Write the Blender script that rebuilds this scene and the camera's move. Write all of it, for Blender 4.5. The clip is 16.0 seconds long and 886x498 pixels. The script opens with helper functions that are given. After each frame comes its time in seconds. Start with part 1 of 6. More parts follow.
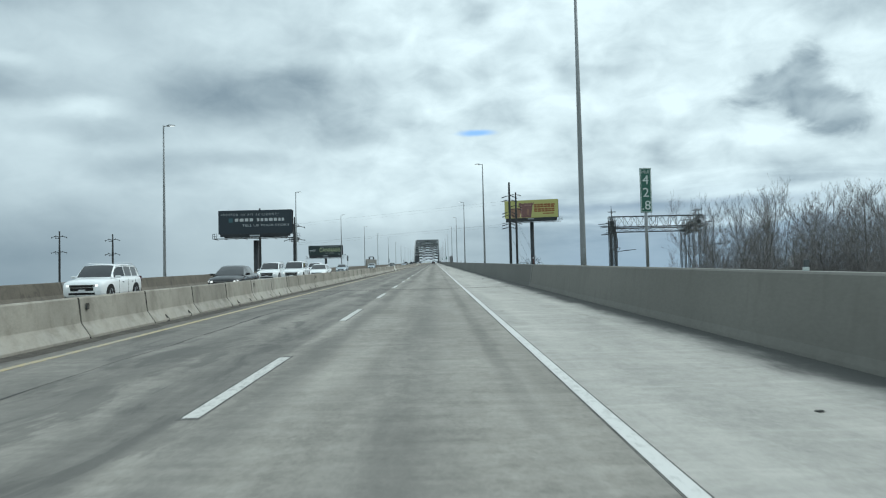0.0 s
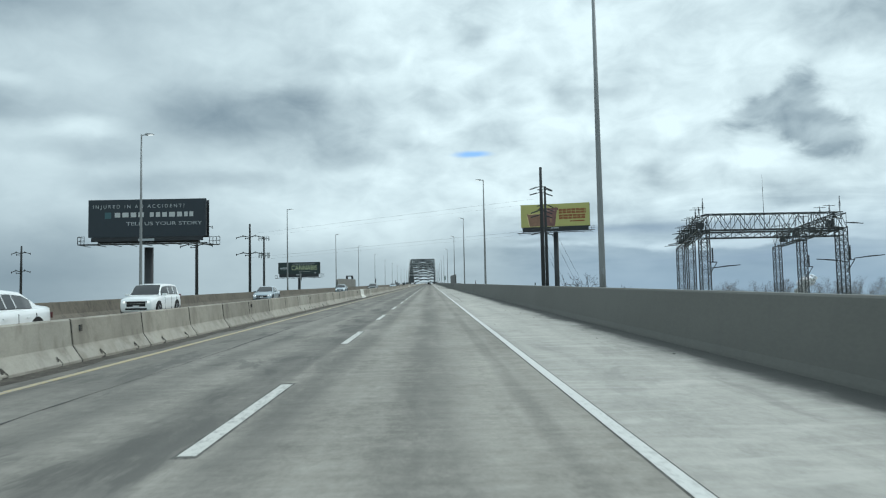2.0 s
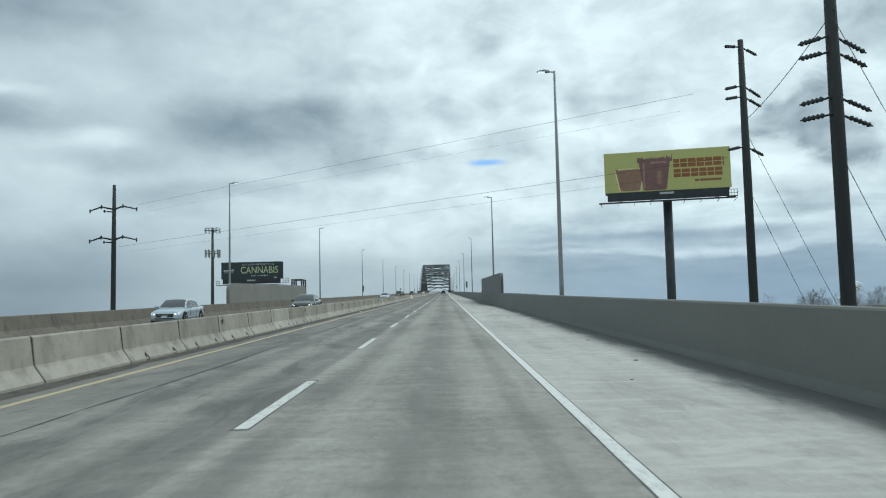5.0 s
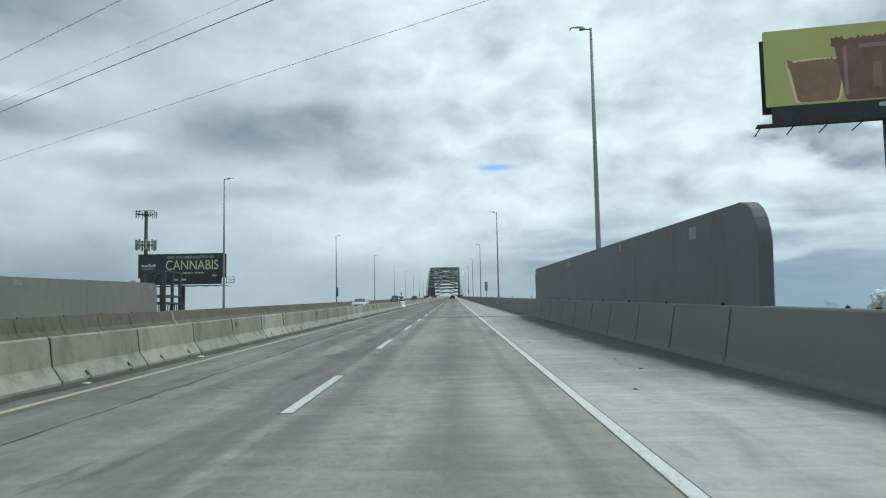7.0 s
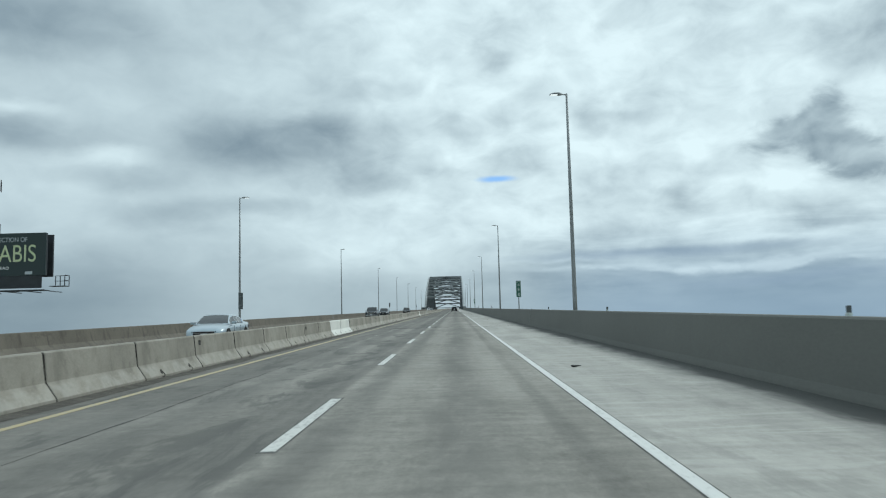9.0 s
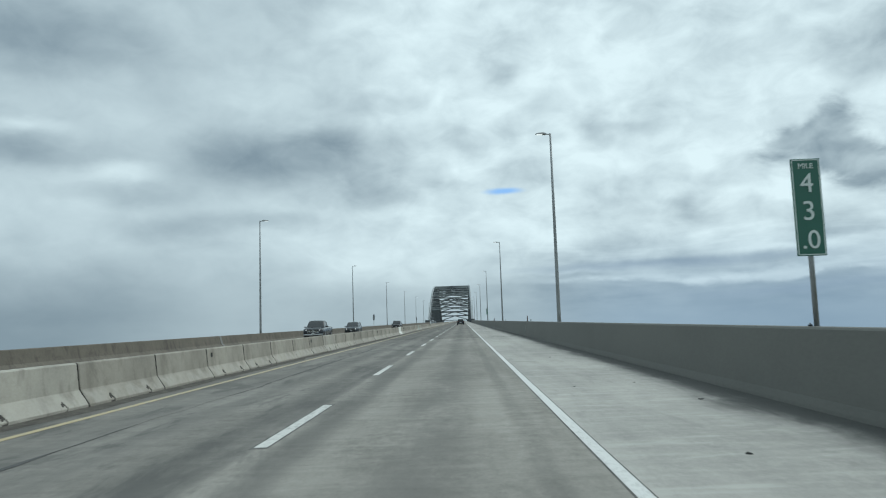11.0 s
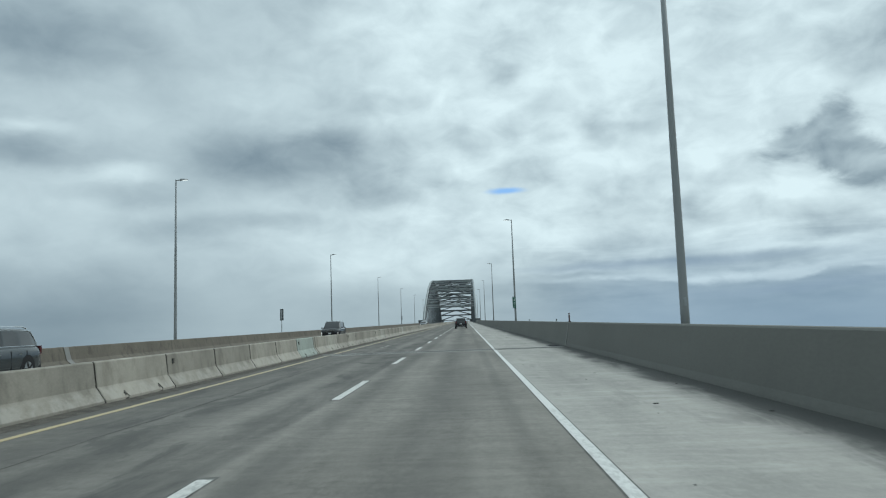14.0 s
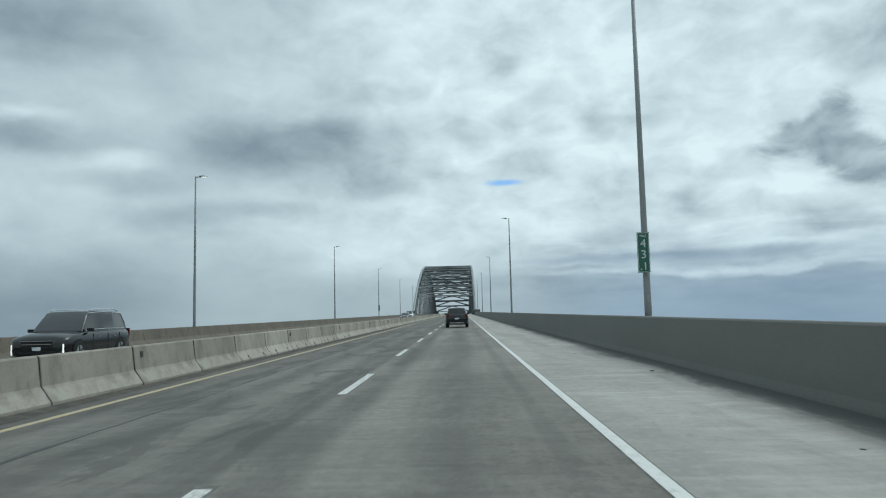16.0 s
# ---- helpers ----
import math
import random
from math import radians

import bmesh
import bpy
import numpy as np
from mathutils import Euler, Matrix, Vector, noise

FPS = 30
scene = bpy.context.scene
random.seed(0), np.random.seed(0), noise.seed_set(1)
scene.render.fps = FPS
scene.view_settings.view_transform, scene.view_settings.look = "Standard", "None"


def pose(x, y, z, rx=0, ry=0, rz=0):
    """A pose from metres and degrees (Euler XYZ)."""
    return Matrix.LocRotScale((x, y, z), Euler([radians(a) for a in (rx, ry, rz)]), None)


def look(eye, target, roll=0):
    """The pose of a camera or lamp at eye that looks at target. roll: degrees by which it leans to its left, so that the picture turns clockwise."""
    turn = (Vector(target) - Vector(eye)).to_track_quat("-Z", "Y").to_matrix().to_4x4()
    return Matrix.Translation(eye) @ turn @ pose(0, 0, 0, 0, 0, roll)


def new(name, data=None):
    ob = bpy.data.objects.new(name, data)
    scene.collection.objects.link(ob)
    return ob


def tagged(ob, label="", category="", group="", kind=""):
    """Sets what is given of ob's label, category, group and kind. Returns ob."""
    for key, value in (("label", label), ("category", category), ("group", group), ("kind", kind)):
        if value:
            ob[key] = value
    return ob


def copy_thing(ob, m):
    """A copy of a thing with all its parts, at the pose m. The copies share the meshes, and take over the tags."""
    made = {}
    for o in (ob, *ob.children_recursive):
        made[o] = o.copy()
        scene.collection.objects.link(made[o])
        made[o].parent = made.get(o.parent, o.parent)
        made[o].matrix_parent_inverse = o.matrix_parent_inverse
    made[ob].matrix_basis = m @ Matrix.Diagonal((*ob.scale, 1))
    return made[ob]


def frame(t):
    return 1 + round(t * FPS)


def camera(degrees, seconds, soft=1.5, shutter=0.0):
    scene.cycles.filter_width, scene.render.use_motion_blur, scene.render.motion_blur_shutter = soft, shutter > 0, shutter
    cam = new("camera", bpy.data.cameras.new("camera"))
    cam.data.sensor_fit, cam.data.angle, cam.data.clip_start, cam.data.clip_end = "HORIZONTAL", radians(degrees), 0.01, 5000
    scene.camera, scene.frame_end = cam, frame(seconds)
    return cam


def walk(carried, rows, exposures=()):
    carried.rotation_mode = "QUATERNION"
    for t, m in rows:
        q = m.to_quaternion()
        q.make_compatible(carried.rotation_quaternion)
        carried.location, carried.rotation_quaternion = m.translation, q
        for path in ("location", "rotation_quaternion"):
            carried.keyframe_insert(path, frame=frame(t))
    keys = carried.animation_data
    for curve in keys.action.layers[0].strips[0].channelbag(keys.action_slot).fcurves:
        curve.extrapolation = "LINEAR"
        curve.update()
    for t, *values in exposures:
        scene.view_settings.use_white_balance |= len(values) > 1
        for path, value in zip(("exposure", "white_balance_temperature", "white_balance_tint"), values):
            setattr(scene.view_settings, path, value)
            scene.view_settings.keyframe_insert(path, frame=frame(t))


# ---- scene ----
cam = camera(57.15, 16.0, 1.15, 0.05)

# The road climbs evenly towards the bridge; places along it are given along, across and above its surface.
SLOPE = Matrix.Rotation(math.atan(0.029), 4, "X")
ROWS = [
    (0, 0.128, 0.000, 1.332, 90.893, 1.342, -0.619),
    (0.5, 0.156, 15.163, 1.353, 91.373, 1.507, -0.887),
    (1, 0.113, 31.367, 1.348, 91.874, 1.574, -1.082),
    (1.5, -0.001, 46.550, 1.376, 92.184, 1.258, -1.107),
    (2, -0.100, 60.327, 1.344, 92.350, 1.132, -0.937),
    (2.5, -0.138, 76.110, 1.352, 92.383, 1.070, -0.657),
    (3, -0.081, 91.364, 1.344, 92.445, 1.018, -0.391),
    (3.5, 0.028, 107.652, 1.324, 92.568, 1.264, -0.250),
    (4, 0.109, 122.772, 1.365, 92.783, 1.203, -0.175),
    (6.5, 0.030, 198.797, 1.359, 93.121, 1.324, 0.664),
    (7, -0.037, 212.215, 1.359, 93.320, 1.118, 0.733),
    (7.5, -0.066, 226.906, 1.352, 93.510, 1.276, 0.767),
    (8, -0.160, 243.626, 1.357, 93.656, 1.111, 0.798),
    (8.5, -0.223, 258.329, 1.340, 93.876, 1.184, 0.738),
    (9, -0.217, 273.694, 1.346, 94.140, 1.432, 0.838),
    (9.5, -0.089, 287.361, 1.368, 94.332, 1.482, 1.000),
    (10, 0.077, 302.352, 1.359, 94.565, 1.659, 1.250),
    (12.5, 0.299, 376.822, 1.355, 95.409, 2.042, 1.388),
    (13, 0.261, 392.614, 1.356, 95.391, 1.978, 1.414),
    (13.5, 0.276, 407.955, 1.355, 95.264, 2.043, 1.494),
    (14, 0.333, 421.989, 1.351, 95.040, 2.019, 1.592),
    (14.5, 0.318, 437.155, 1.350, 94.760, 2.025, 1.640),
    (15, 0.237, 450.926, 1.356, 94.556, 1.973, 1.543),
    (15.5, 0.110, 467.946, 1.348, 94.409, 1.636, 1.477),
    (16, 0.016, 482.546, 1.355, 94.413, 1.368, 1.352),
]
walk(cam, [(t, SLOPE @ pose(x, y, z, rx, ry, rz)) for t, x, y, z, rx, ry, rz in ROWS],
     [(0, 0.10, 6180, 7), (4, 0.06, 6180, 7), (9, 0.0, 6180, 7), (12.5, -0.06, 6180, 7), (16, -0.08, 6180, 7)])


def at(x, y, z=0.0):
    return SLOPE @ Vector((x, y, z))


def stand(x, y, z=0.0, turn=0.0):
    """Upright pose on the road's surface."""
    return Matrix.Translation(at(x, y, z)) @ pose(0, 0, 0, 0, 0, turn)


# ---- world and sun ----
world = bpy.data.worlds.new("overcast_sky")
scene.world = world
world.use_nodes = True


class Nodes:
    """Short hand for building a node tree."""

    def __init__(self, tree):
        self.t = tree

    def link(self, a, b):
        self.t.links.new(a, b)

    def put(self, socket, v):
        if isinstance(v, (int, float)):
            socket.default_value = v
        elif isinstance(v, tuple):
            socket.default_value = v if len(v) == len(socket.default_value) else (*v, 1)
        else:
            self.link(v, socket)

    def math(self, op, a, b=0.0, clamp=False):
        n = self.t.nodes.new("ShaderNodeMath")
        n.operation, n.use_clamp = op, clamp
        self.put(n.inputs[0], a)
        self.put(n.inputs[1], b)
        return n.outputs[0]

    def vec(self, x, y, z=0.0):
        n = self.t.nodes.new("ShaderNodeCombineXYZ")
        for s, v in zip(n.inputs, (x, y, z)):
            self.put(s, v)
        return n.outputs[0]

    def noise(self, v, scale, detail=4.0, rough=0.55, warp=0.0):
        n = self.t.nodes.new("ShaderNodeTexNoise")
        if v is not None:
            self.link(v, n.inputs["Vector"])
        n.inputs["Scale"].default_value, n.inputs["Detail"].default_value = scale, detail
        n.inputs["Roughness"].default_value, n.inputs["Distortion"].default_value = rough, warp
        return n.outputs[0]

    def span(self, v, a, b, lo=0.0, hi=1.0, smooth=True):
        n = self.t.nodes.new("ShaderNodeMapRange")
        n.interpolation_type = "SMOOTHSTEP" if smooth else "LINEAR"
        self.put(n.inputs[0], v)
        for s, x in zip(n.inputs[1:5], (a, b, lo, hi)):
            s.default_value = x
        return n.outputs[0]

    def mix(self, f, a, b):
        n = self.t.nodes.new("ShaderNodeMix")
        n.data_type = "RGBA"
        self.put(n.inputs[0], f)
        self.put(n.inputs[6], a)
        self.put(n.inputs[7], b)
        return n.outputs[2]

    def scaled(self, v, s):
        n = self.t.nodes.new("ShaderNodeMapping")
        self.link(v, n.inputs[0])
        n.inputs["Scale"].default_value = s
        return n.outputs[0]


def build_sky():
    k = Nodes(world.node_tree)
    k.t.nodes.clear()
    way = k.t.nodes.new("ShaderNodeTexCoord").outputs["Generated"]
    sep = k.t.nodes.new("ShaderNodeSeparateXYZ")
    k.link(way, sep.inputs[0])
    az = k.math("ARCTAN2", sep.outputs[0], sep.outputs[1])
    el = k.math("ARCSINE", sep.outputs[2])
    clear = k.t.nodes.new("ShaderNodeTexSky")
    clear.sky_type, clear.sun_disc = "NISHITA", False
    clear.sun_elevation, clear.sun_rotation = radians(50), radians(65)
    # cloud cover seen as a ceiling: flattened towards the horizon, looser overhead
    depth = k.math("ADD", sep.outputs[2], 0.30)
    sheet = k.vec(k.math("DIVIDE", sep.outputs[0], depth), k.math("DIVIDE", sep.outputs[1], depth), 3.7)
    angles = k.vec(k.math("MULTIPLY", az, 1.0), k.math("MULTIPLY", el, 1.55), 0.8)
    n_soft = k.noise(sheet, 1.3, 3, 0.45, 0.3)
    n_bill = k.noise(sheet, 3.4, 5, 0.46, 0.35)
    n_fine = k.noise(sheet, 8.5, 5, 0.50, 0.5)
    n_lump = k.noise(angles, 19.0, 6, 0.54, 0.45)
    n_puff = k.noise(angles, 8.5, 5, 0.50, 0.35)
    warp_a = k.math("MULTIPLY", k.math("SUBTRACT", k.noise(angles, 9.0, 5, 0.5), 0.5), 0.16)
    warp_e = k.math("MULTIPLY", k.math("SUBTRACT", k.noise(k.scaled(angles, (1, 1.5, 1.3)), 8.0, 5, 0.5), 0.5), 0.085)

    def bank(a0, e0, ra, re, inner=0.0, ragged=1.0):
        """A cloud bank round a bearing and a height, with ragged edges."""
        u = k.math("DIVIDE", k.math("SUBTRACT", k.math("ADD", az, k.math("MULTIPLY", warp_a, ragged)), radians(a0)), radians(ra))
        v = k.math("DIVIDE", k.math("SUBTRACT", k.math("ADD", el, k.math("MULTIPLY", warp_e, ragged)), radians(e0)), radians(re))
        d = k.math("SQRT", k.math("ADD", k.math("MULTIPLY", u, u), k.math("MULTIPLY", v, v)))
        return k.span(d, 1.0, inner, 0.0, 1.0)

    right = k.span(az, radians(-1), radians(13))
    dark = k.math("ADD", k.span(az, radians(-12), radians(4), 0.33, 0.24), k.math("MULTIPLY", k.math("SUBTRACT", n_soft, 0.5), 0.50))
    dark = k.math("ADD", dark, k.math("MULTIPLY", k.span(az, radians(0), radians(-20)), 0.13))
    lively = k.span(az, radians(-16), radians(2), 0.22, 1.0)
    dark = k.math("ADD", dark, k.math("MULTIPLY", k.math("SUBTRACT", n_bill, 0.5), k.math("MULTIPLY", lively, 0.58)))
    dark = k.math("ADD", dark, k.math("MULTIPLY", k.math("SUBTRACT", n_fine, 0.5), k.math("MULTIPLY", lively, 0.24)))
    upper = k.math("MULTIPLY", k.span(el, radians(2), radians(6), 0.40, 1.0), k.span(az, radians(-20), radians(2), 0.36, 1.0))
    dark = k.math("ADD", dark, k.math("MULTIPLY", k.math("SUBTRACT", n_puff, 0.5), k.math("MULTIPLY", upper, 0.85)))
    dark = k.math("ADD", dark, k.math("MULTIPLY", k.math("SUBTRACT", n_lump, 0.5), k.math("MULTIPLY", upper, 0.72)))
    for a0, e0, ra, re, inner, ragged, w in (
            (-12.0, 13.3, 10.0, 2.4, 0.15, 0.40, 0.38), (-7.5, 14.4, 6.5, 1.4, 0.0, 0.35, 0.22), (-13, 12.4, 15, 4.2, 0.0, 0.8, 0.20),
            (-7.0, 11.0, 5.5, 1.7, 0.0, 0.7, 0.22), (-12.5, 8.9, 6.0, 1.2, 0.0, 0.6, 0.26), (-19, 8.4, 7.0, 2.0, 0.0, 0.7, 0.28), (-22, 10.7, 6.0, 1.3, 0.0, 0.6, 0.22),
            (-28, 12.9, 7.0, 1.6, 0.0, 0.5, 0.36), (-29, 20.5, 12, 4.0, 0.0, 0.8, 0.30), (-22, 18.5, 13, 4.5, 0.0, 0.8, 0.14), (-7, 17.0, 6, 1.2, 0.0, 0.8, 0.10), (-30, 1.0, 17, 8.0, 0.0, 0.5, 0.56),
            (29.0, 17.2, 7.5, 3.4, 0.1, 0.7, 0.46), (3.1, 19.0, 2.6, 1.1, 0.0, 0.8, 0.28), (5.0, 14.1, 2.4, 1.1, 0.0, 0.8, 0.28), (0.2, 14.0, 2.8, 1.0, 0.0, 0.7, 0.20),
            (9.2, 14.0, 2.9, 2.0, 0.0, 0.9, 0.36), (13.5, 14.6, 4.0, 1.0, 0.0, 0.8, 0.20), (15.6, 8.0, 3.1, 1.8, 0.0, 1.0, 0.34), (24.5, 6.5, 5.5, 1.0, 0.0, 0.6, 0.24),
            (6.0, 3.4, 9.0, 3.6, 0.0, 0.4, 0.40), (4.0, 2.6, 5.0, 2.6, 0.0, 0.3, 0.14), (-5, 2.2, 7, 2.4, 0.0, 0.4, 0.12),
            (13, 5.2, 12, 0.8, 0.0, 0.5, 0.22), (20, 3.1, 16, 1.6, 0.2, 0.4, 0.32), (25, 1.2, 14, 2.4, 0.3, 0.3, 0.32)):
        dark = k.math("ADD", dark, k.math("MULTIPLY", bank(a0, e0, ra, re, inner, ragged), w))
    for a0, e0, ra, re, w in ((20, 4.25, 15, 0.5, 0.34), (24, 5.6, 9, 0.6, 0.26), (21, 9.3, 8, 1.2, 0.22), (13.2, 11.8, 6, 1.6, 0.12), (1.2, 12.4, 4, 0.9, 0.18), (-6, 5.6, 10, 2.2, 0.18), (10, 18.8, 11, 3.4, 0.16), (-14, 17.6, 9, 2.2, 0.20),
                              (-4, 21.5, 11, 4.0, 0.20), (-28.4, 14.6, 3.5, 0.8, 0.24), (-23.3, 12.1, 4.5, 0.9, 0.26), (20, 15.6, 5, 2.2, 0.14)):
        dark = k.math("SUBTRACT", dark, k.math("MULTIPLY", bank(a0, e0, ra, re, 0.0, 0.5), w))
    # thin layered streaks low down
    n_streak = k.noise(k.scaled(angles, (5.0, 30.0, 1.0)), 1.0, 5, 0.55, 0.5)
    low = k.math("MULTIPLY", k.span(el, radians(9), radians(6)), k.span(el, radians(1.2), radians(3.0)))
    low = k.math("MULTIPLY", low, k.span(az, radians(0), radians(9)))
    dark = k.math("ADD", dark, k.math("MULTIPLY", k.math("SUBTRACT", n_streak, 0.5), k.math("MULTIPLY", low, 0.95)))
    # one heaped cloud of its own: a turret, a thin wing and a heavy foot that runs on out of sight
    heap = 0.0
    for a0, e0, ra, re, ragged, w in ((24.9, 13.5, 2.2, 2.9, 0.45, 1.0), (22.2, 12.2, 3.6, 2.1, 0.5, 1.0), (25.2, 11.9, 4.4, 2.2, 0.5, 0.9), (26.9, 10.5, 3.6, 2.5, 0.45, 1.3)):
        heap = k.math("ADD", heap, k.math("MULTIPLY", bank(a0, e0, ra, re, 0.0, ragged), w))
    heap = k.math("ADD", heap, k.math("MULTIPLY", k.math("SUBTRACT", n_lump, 0.5), k.span(heap, 0.0, 0.5, 0.0, 1.9)))
    heap = k.math("MULTIPLY", k.span(heap, 0.05, 1.1), k.span(n_puff, 0.36, 0.62, 0.80, 1.0))
    dark = k.math("ADD", dark, k.math("MULTIPLY", heap, 0.58))
    dark = k.span(dark, 0.0, 1.0, 0.0, 1.0, False)
    cloud = k.mix(dark, (0.800, 0.930, 0.947), (0.200, 0.270, 0.320))
    # thin blue-grey distance under the clouds
    haze = k.span(el, radians(8.5), radians(0.5))
    far_air = k.mix(right, (0.318, 0.395, 0.428), (0.250, 0.355, 0.455))
    cloud = k.mix(k.math("MULTIPLY", haze, k.math("ADD", k.math("MULTIPLY", right, 0.20), k.span(az, radians(-16), radians(-3), 0.44, 0.64))), cloud, far_air)
    for a0, e0, ra, re, w in ((15, 4.2, 16, 0.42, 0.46), (9, 4.9, 7, 0.28, 0.35), (24, 3.9, 9, 0.3, 0.4)):
        cloud = k.mix(k.math("MULTIPLY", k.math("MULTIPLY", bank(a0, e0, ra, re, 0.0, 0.42), k.span(n_lump, 0.40, 0.56, 0.25, 1.15)), w), cloud, (0.72, 0.85, 0.90))
    for a0, e0, ra, re, w in ((14, 5.1, 15, 0.55, 0.35), (22, 3.1, 12, 0.6, 0.25)):
        cloud = k.mix(k.math("MULTIPLY", bank(a0, e0, ra, re, 0.0, 0.32), w), cloud, (0.24, 0.33, 0.45))
    # brighter overhead, as under any closed cloud
    high = k.span(el, radians(22), radians(60), 1.0, 1.55)
    scale = k.t.nodes.new("ShaderNodeVectorMath")
    scale.operation = "SCALE"
    k.link(cloud, scale.inputs[0])
    k.link(high, scale.inputs[3])
    gap = bank(3.15, 10.58, 2.0, 0.38, 0.2, 0.20)
    tint = k.mix(0.95, clear.outputs[0], (0.15, 0.34, 0.66))
    out = k.mix(gap, scale.outputs[0], tint)
    bg = k.t.nodes.new("ShaderNodeBackground")
    k.link(out, bg.inputs[0])
    bg.inputs[1].default_value = 1.0
    end = k.t.nodes.new("ShaderNodeOutputWorld")
    k.link(bg.outputs[0], end.inputs[0])


build_sky()
sun_data = bpy.data.lights.new("sun", "SUN")
sun_data.energy, sun_data.angle, sun_data.color = 1.1, radians(35), (1.0, 0.97, 0.92)
sun = new("sun", sun_data)
sun.matrix_world = look((0, 0, 50), (-38, -18, 0))

# ---- materials ----


def material(name, colour, rough=0.8, metal=0.0, vary=0.15, grain=40.0, patch=0.6, bump=0.1, streak=0.0, dirt=(0.12, 0.11, 0.10), stretch=(1, 1, 1), spec=0.35, random=0.0, stain=0.0, pale_foot=0.0):
    """A plain surface: base colour with patches and grain, optional run-off streaks and blotchy dirt."""
    m = bpy.data.materials.new(name)
    m.use_nodes = True
    k = Nodes(m.node_tree)
    b = m.node_tree.nodes["Principled BSDF"]
    co = k.t.nodes.new("ShaderNodeTexCoord").outputs["Object"]
    v = k.scaled(co, stretch)
    big = k.span(k.noise(v, patch, 5, 0.6, 0.3), 0.3, 0.7)
    fine = k.span(k.noise(v, grain, 3, 0.6), 0.25, 0.75)
    tone = k.math("ADD", k.math("MULTIPLY", big, 0.6), k.math("MULTIPLY", fine, 0.4))
    lo = tuple(c * (1 - vary) for c in colour)
    hi = tuple(min(1, c * (1 + vary)) for c in colour)
    col = k.mix(tone, lo, hi)
    if streak:
        run = k.noise(k.scaled(co, (2.6, 2.6, 0.9)), 1.0, 4, 0.58, 0.4)
        col = k.mix(k.math("MULTIPLY", k.span(run, 0.5, 0.72), streak), col, dirt)
    if stain:
        blot = k.noise(k.scaled(co, (1, 1, 1)), 1.3, 8, 0.7, 0.8)
        col = k.mix(k.math("MULTIPLY", k.span(blot, 0.52, 0.70), stain), col, dirt)
    if random:
        info = k.t.nodes.new("ShaderNodeObjectInfo")
        n = k.t.nodes.new("ShaderNodeHueSaturation")
        k.link(col, n.inputs["Color"])
        k.link(k.span(info.outputs["Random"], 0, 1, 1 - random, 1 + random, False), n.inputs["Value"])
        col = n.outputs[0]
    if pale_foot:
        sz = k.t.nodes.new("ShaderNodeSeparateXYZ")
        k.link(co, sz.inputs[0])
        # paler foot: scrapes, plus light on its upturned slope, both put into colour
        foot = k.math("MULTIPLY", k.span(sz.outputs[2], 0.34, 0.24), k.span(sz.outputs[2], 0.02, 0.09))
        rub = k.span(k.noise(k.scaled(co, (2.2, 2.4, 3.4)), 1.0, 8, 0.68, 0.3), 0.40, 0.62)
        col = k.mix(k.math("MULTIPLY", k.math("MULTIPLY", foot, rub), pale_foot), col, (0.40, 0.385, 0.345))
    k.link(col, b.inputs["Base Color"])
    b.inputs["Roughness"].default_value, b.inputs["Metallic"].default_value = rough, metal
    b.inputs["Specular IOR Level"].default_value = spec
    if bump:
        bp = k.t.nodes.new("ShaderNodeBump")
        bp.inputs["Strength"].default_value, bp.inputs["Distance"].default_value = bump, 0.02
        k.link(tone, bp.inputs["Height"])
        k.link(bp.outputs[0], b.inputs["Normal"])
    return m


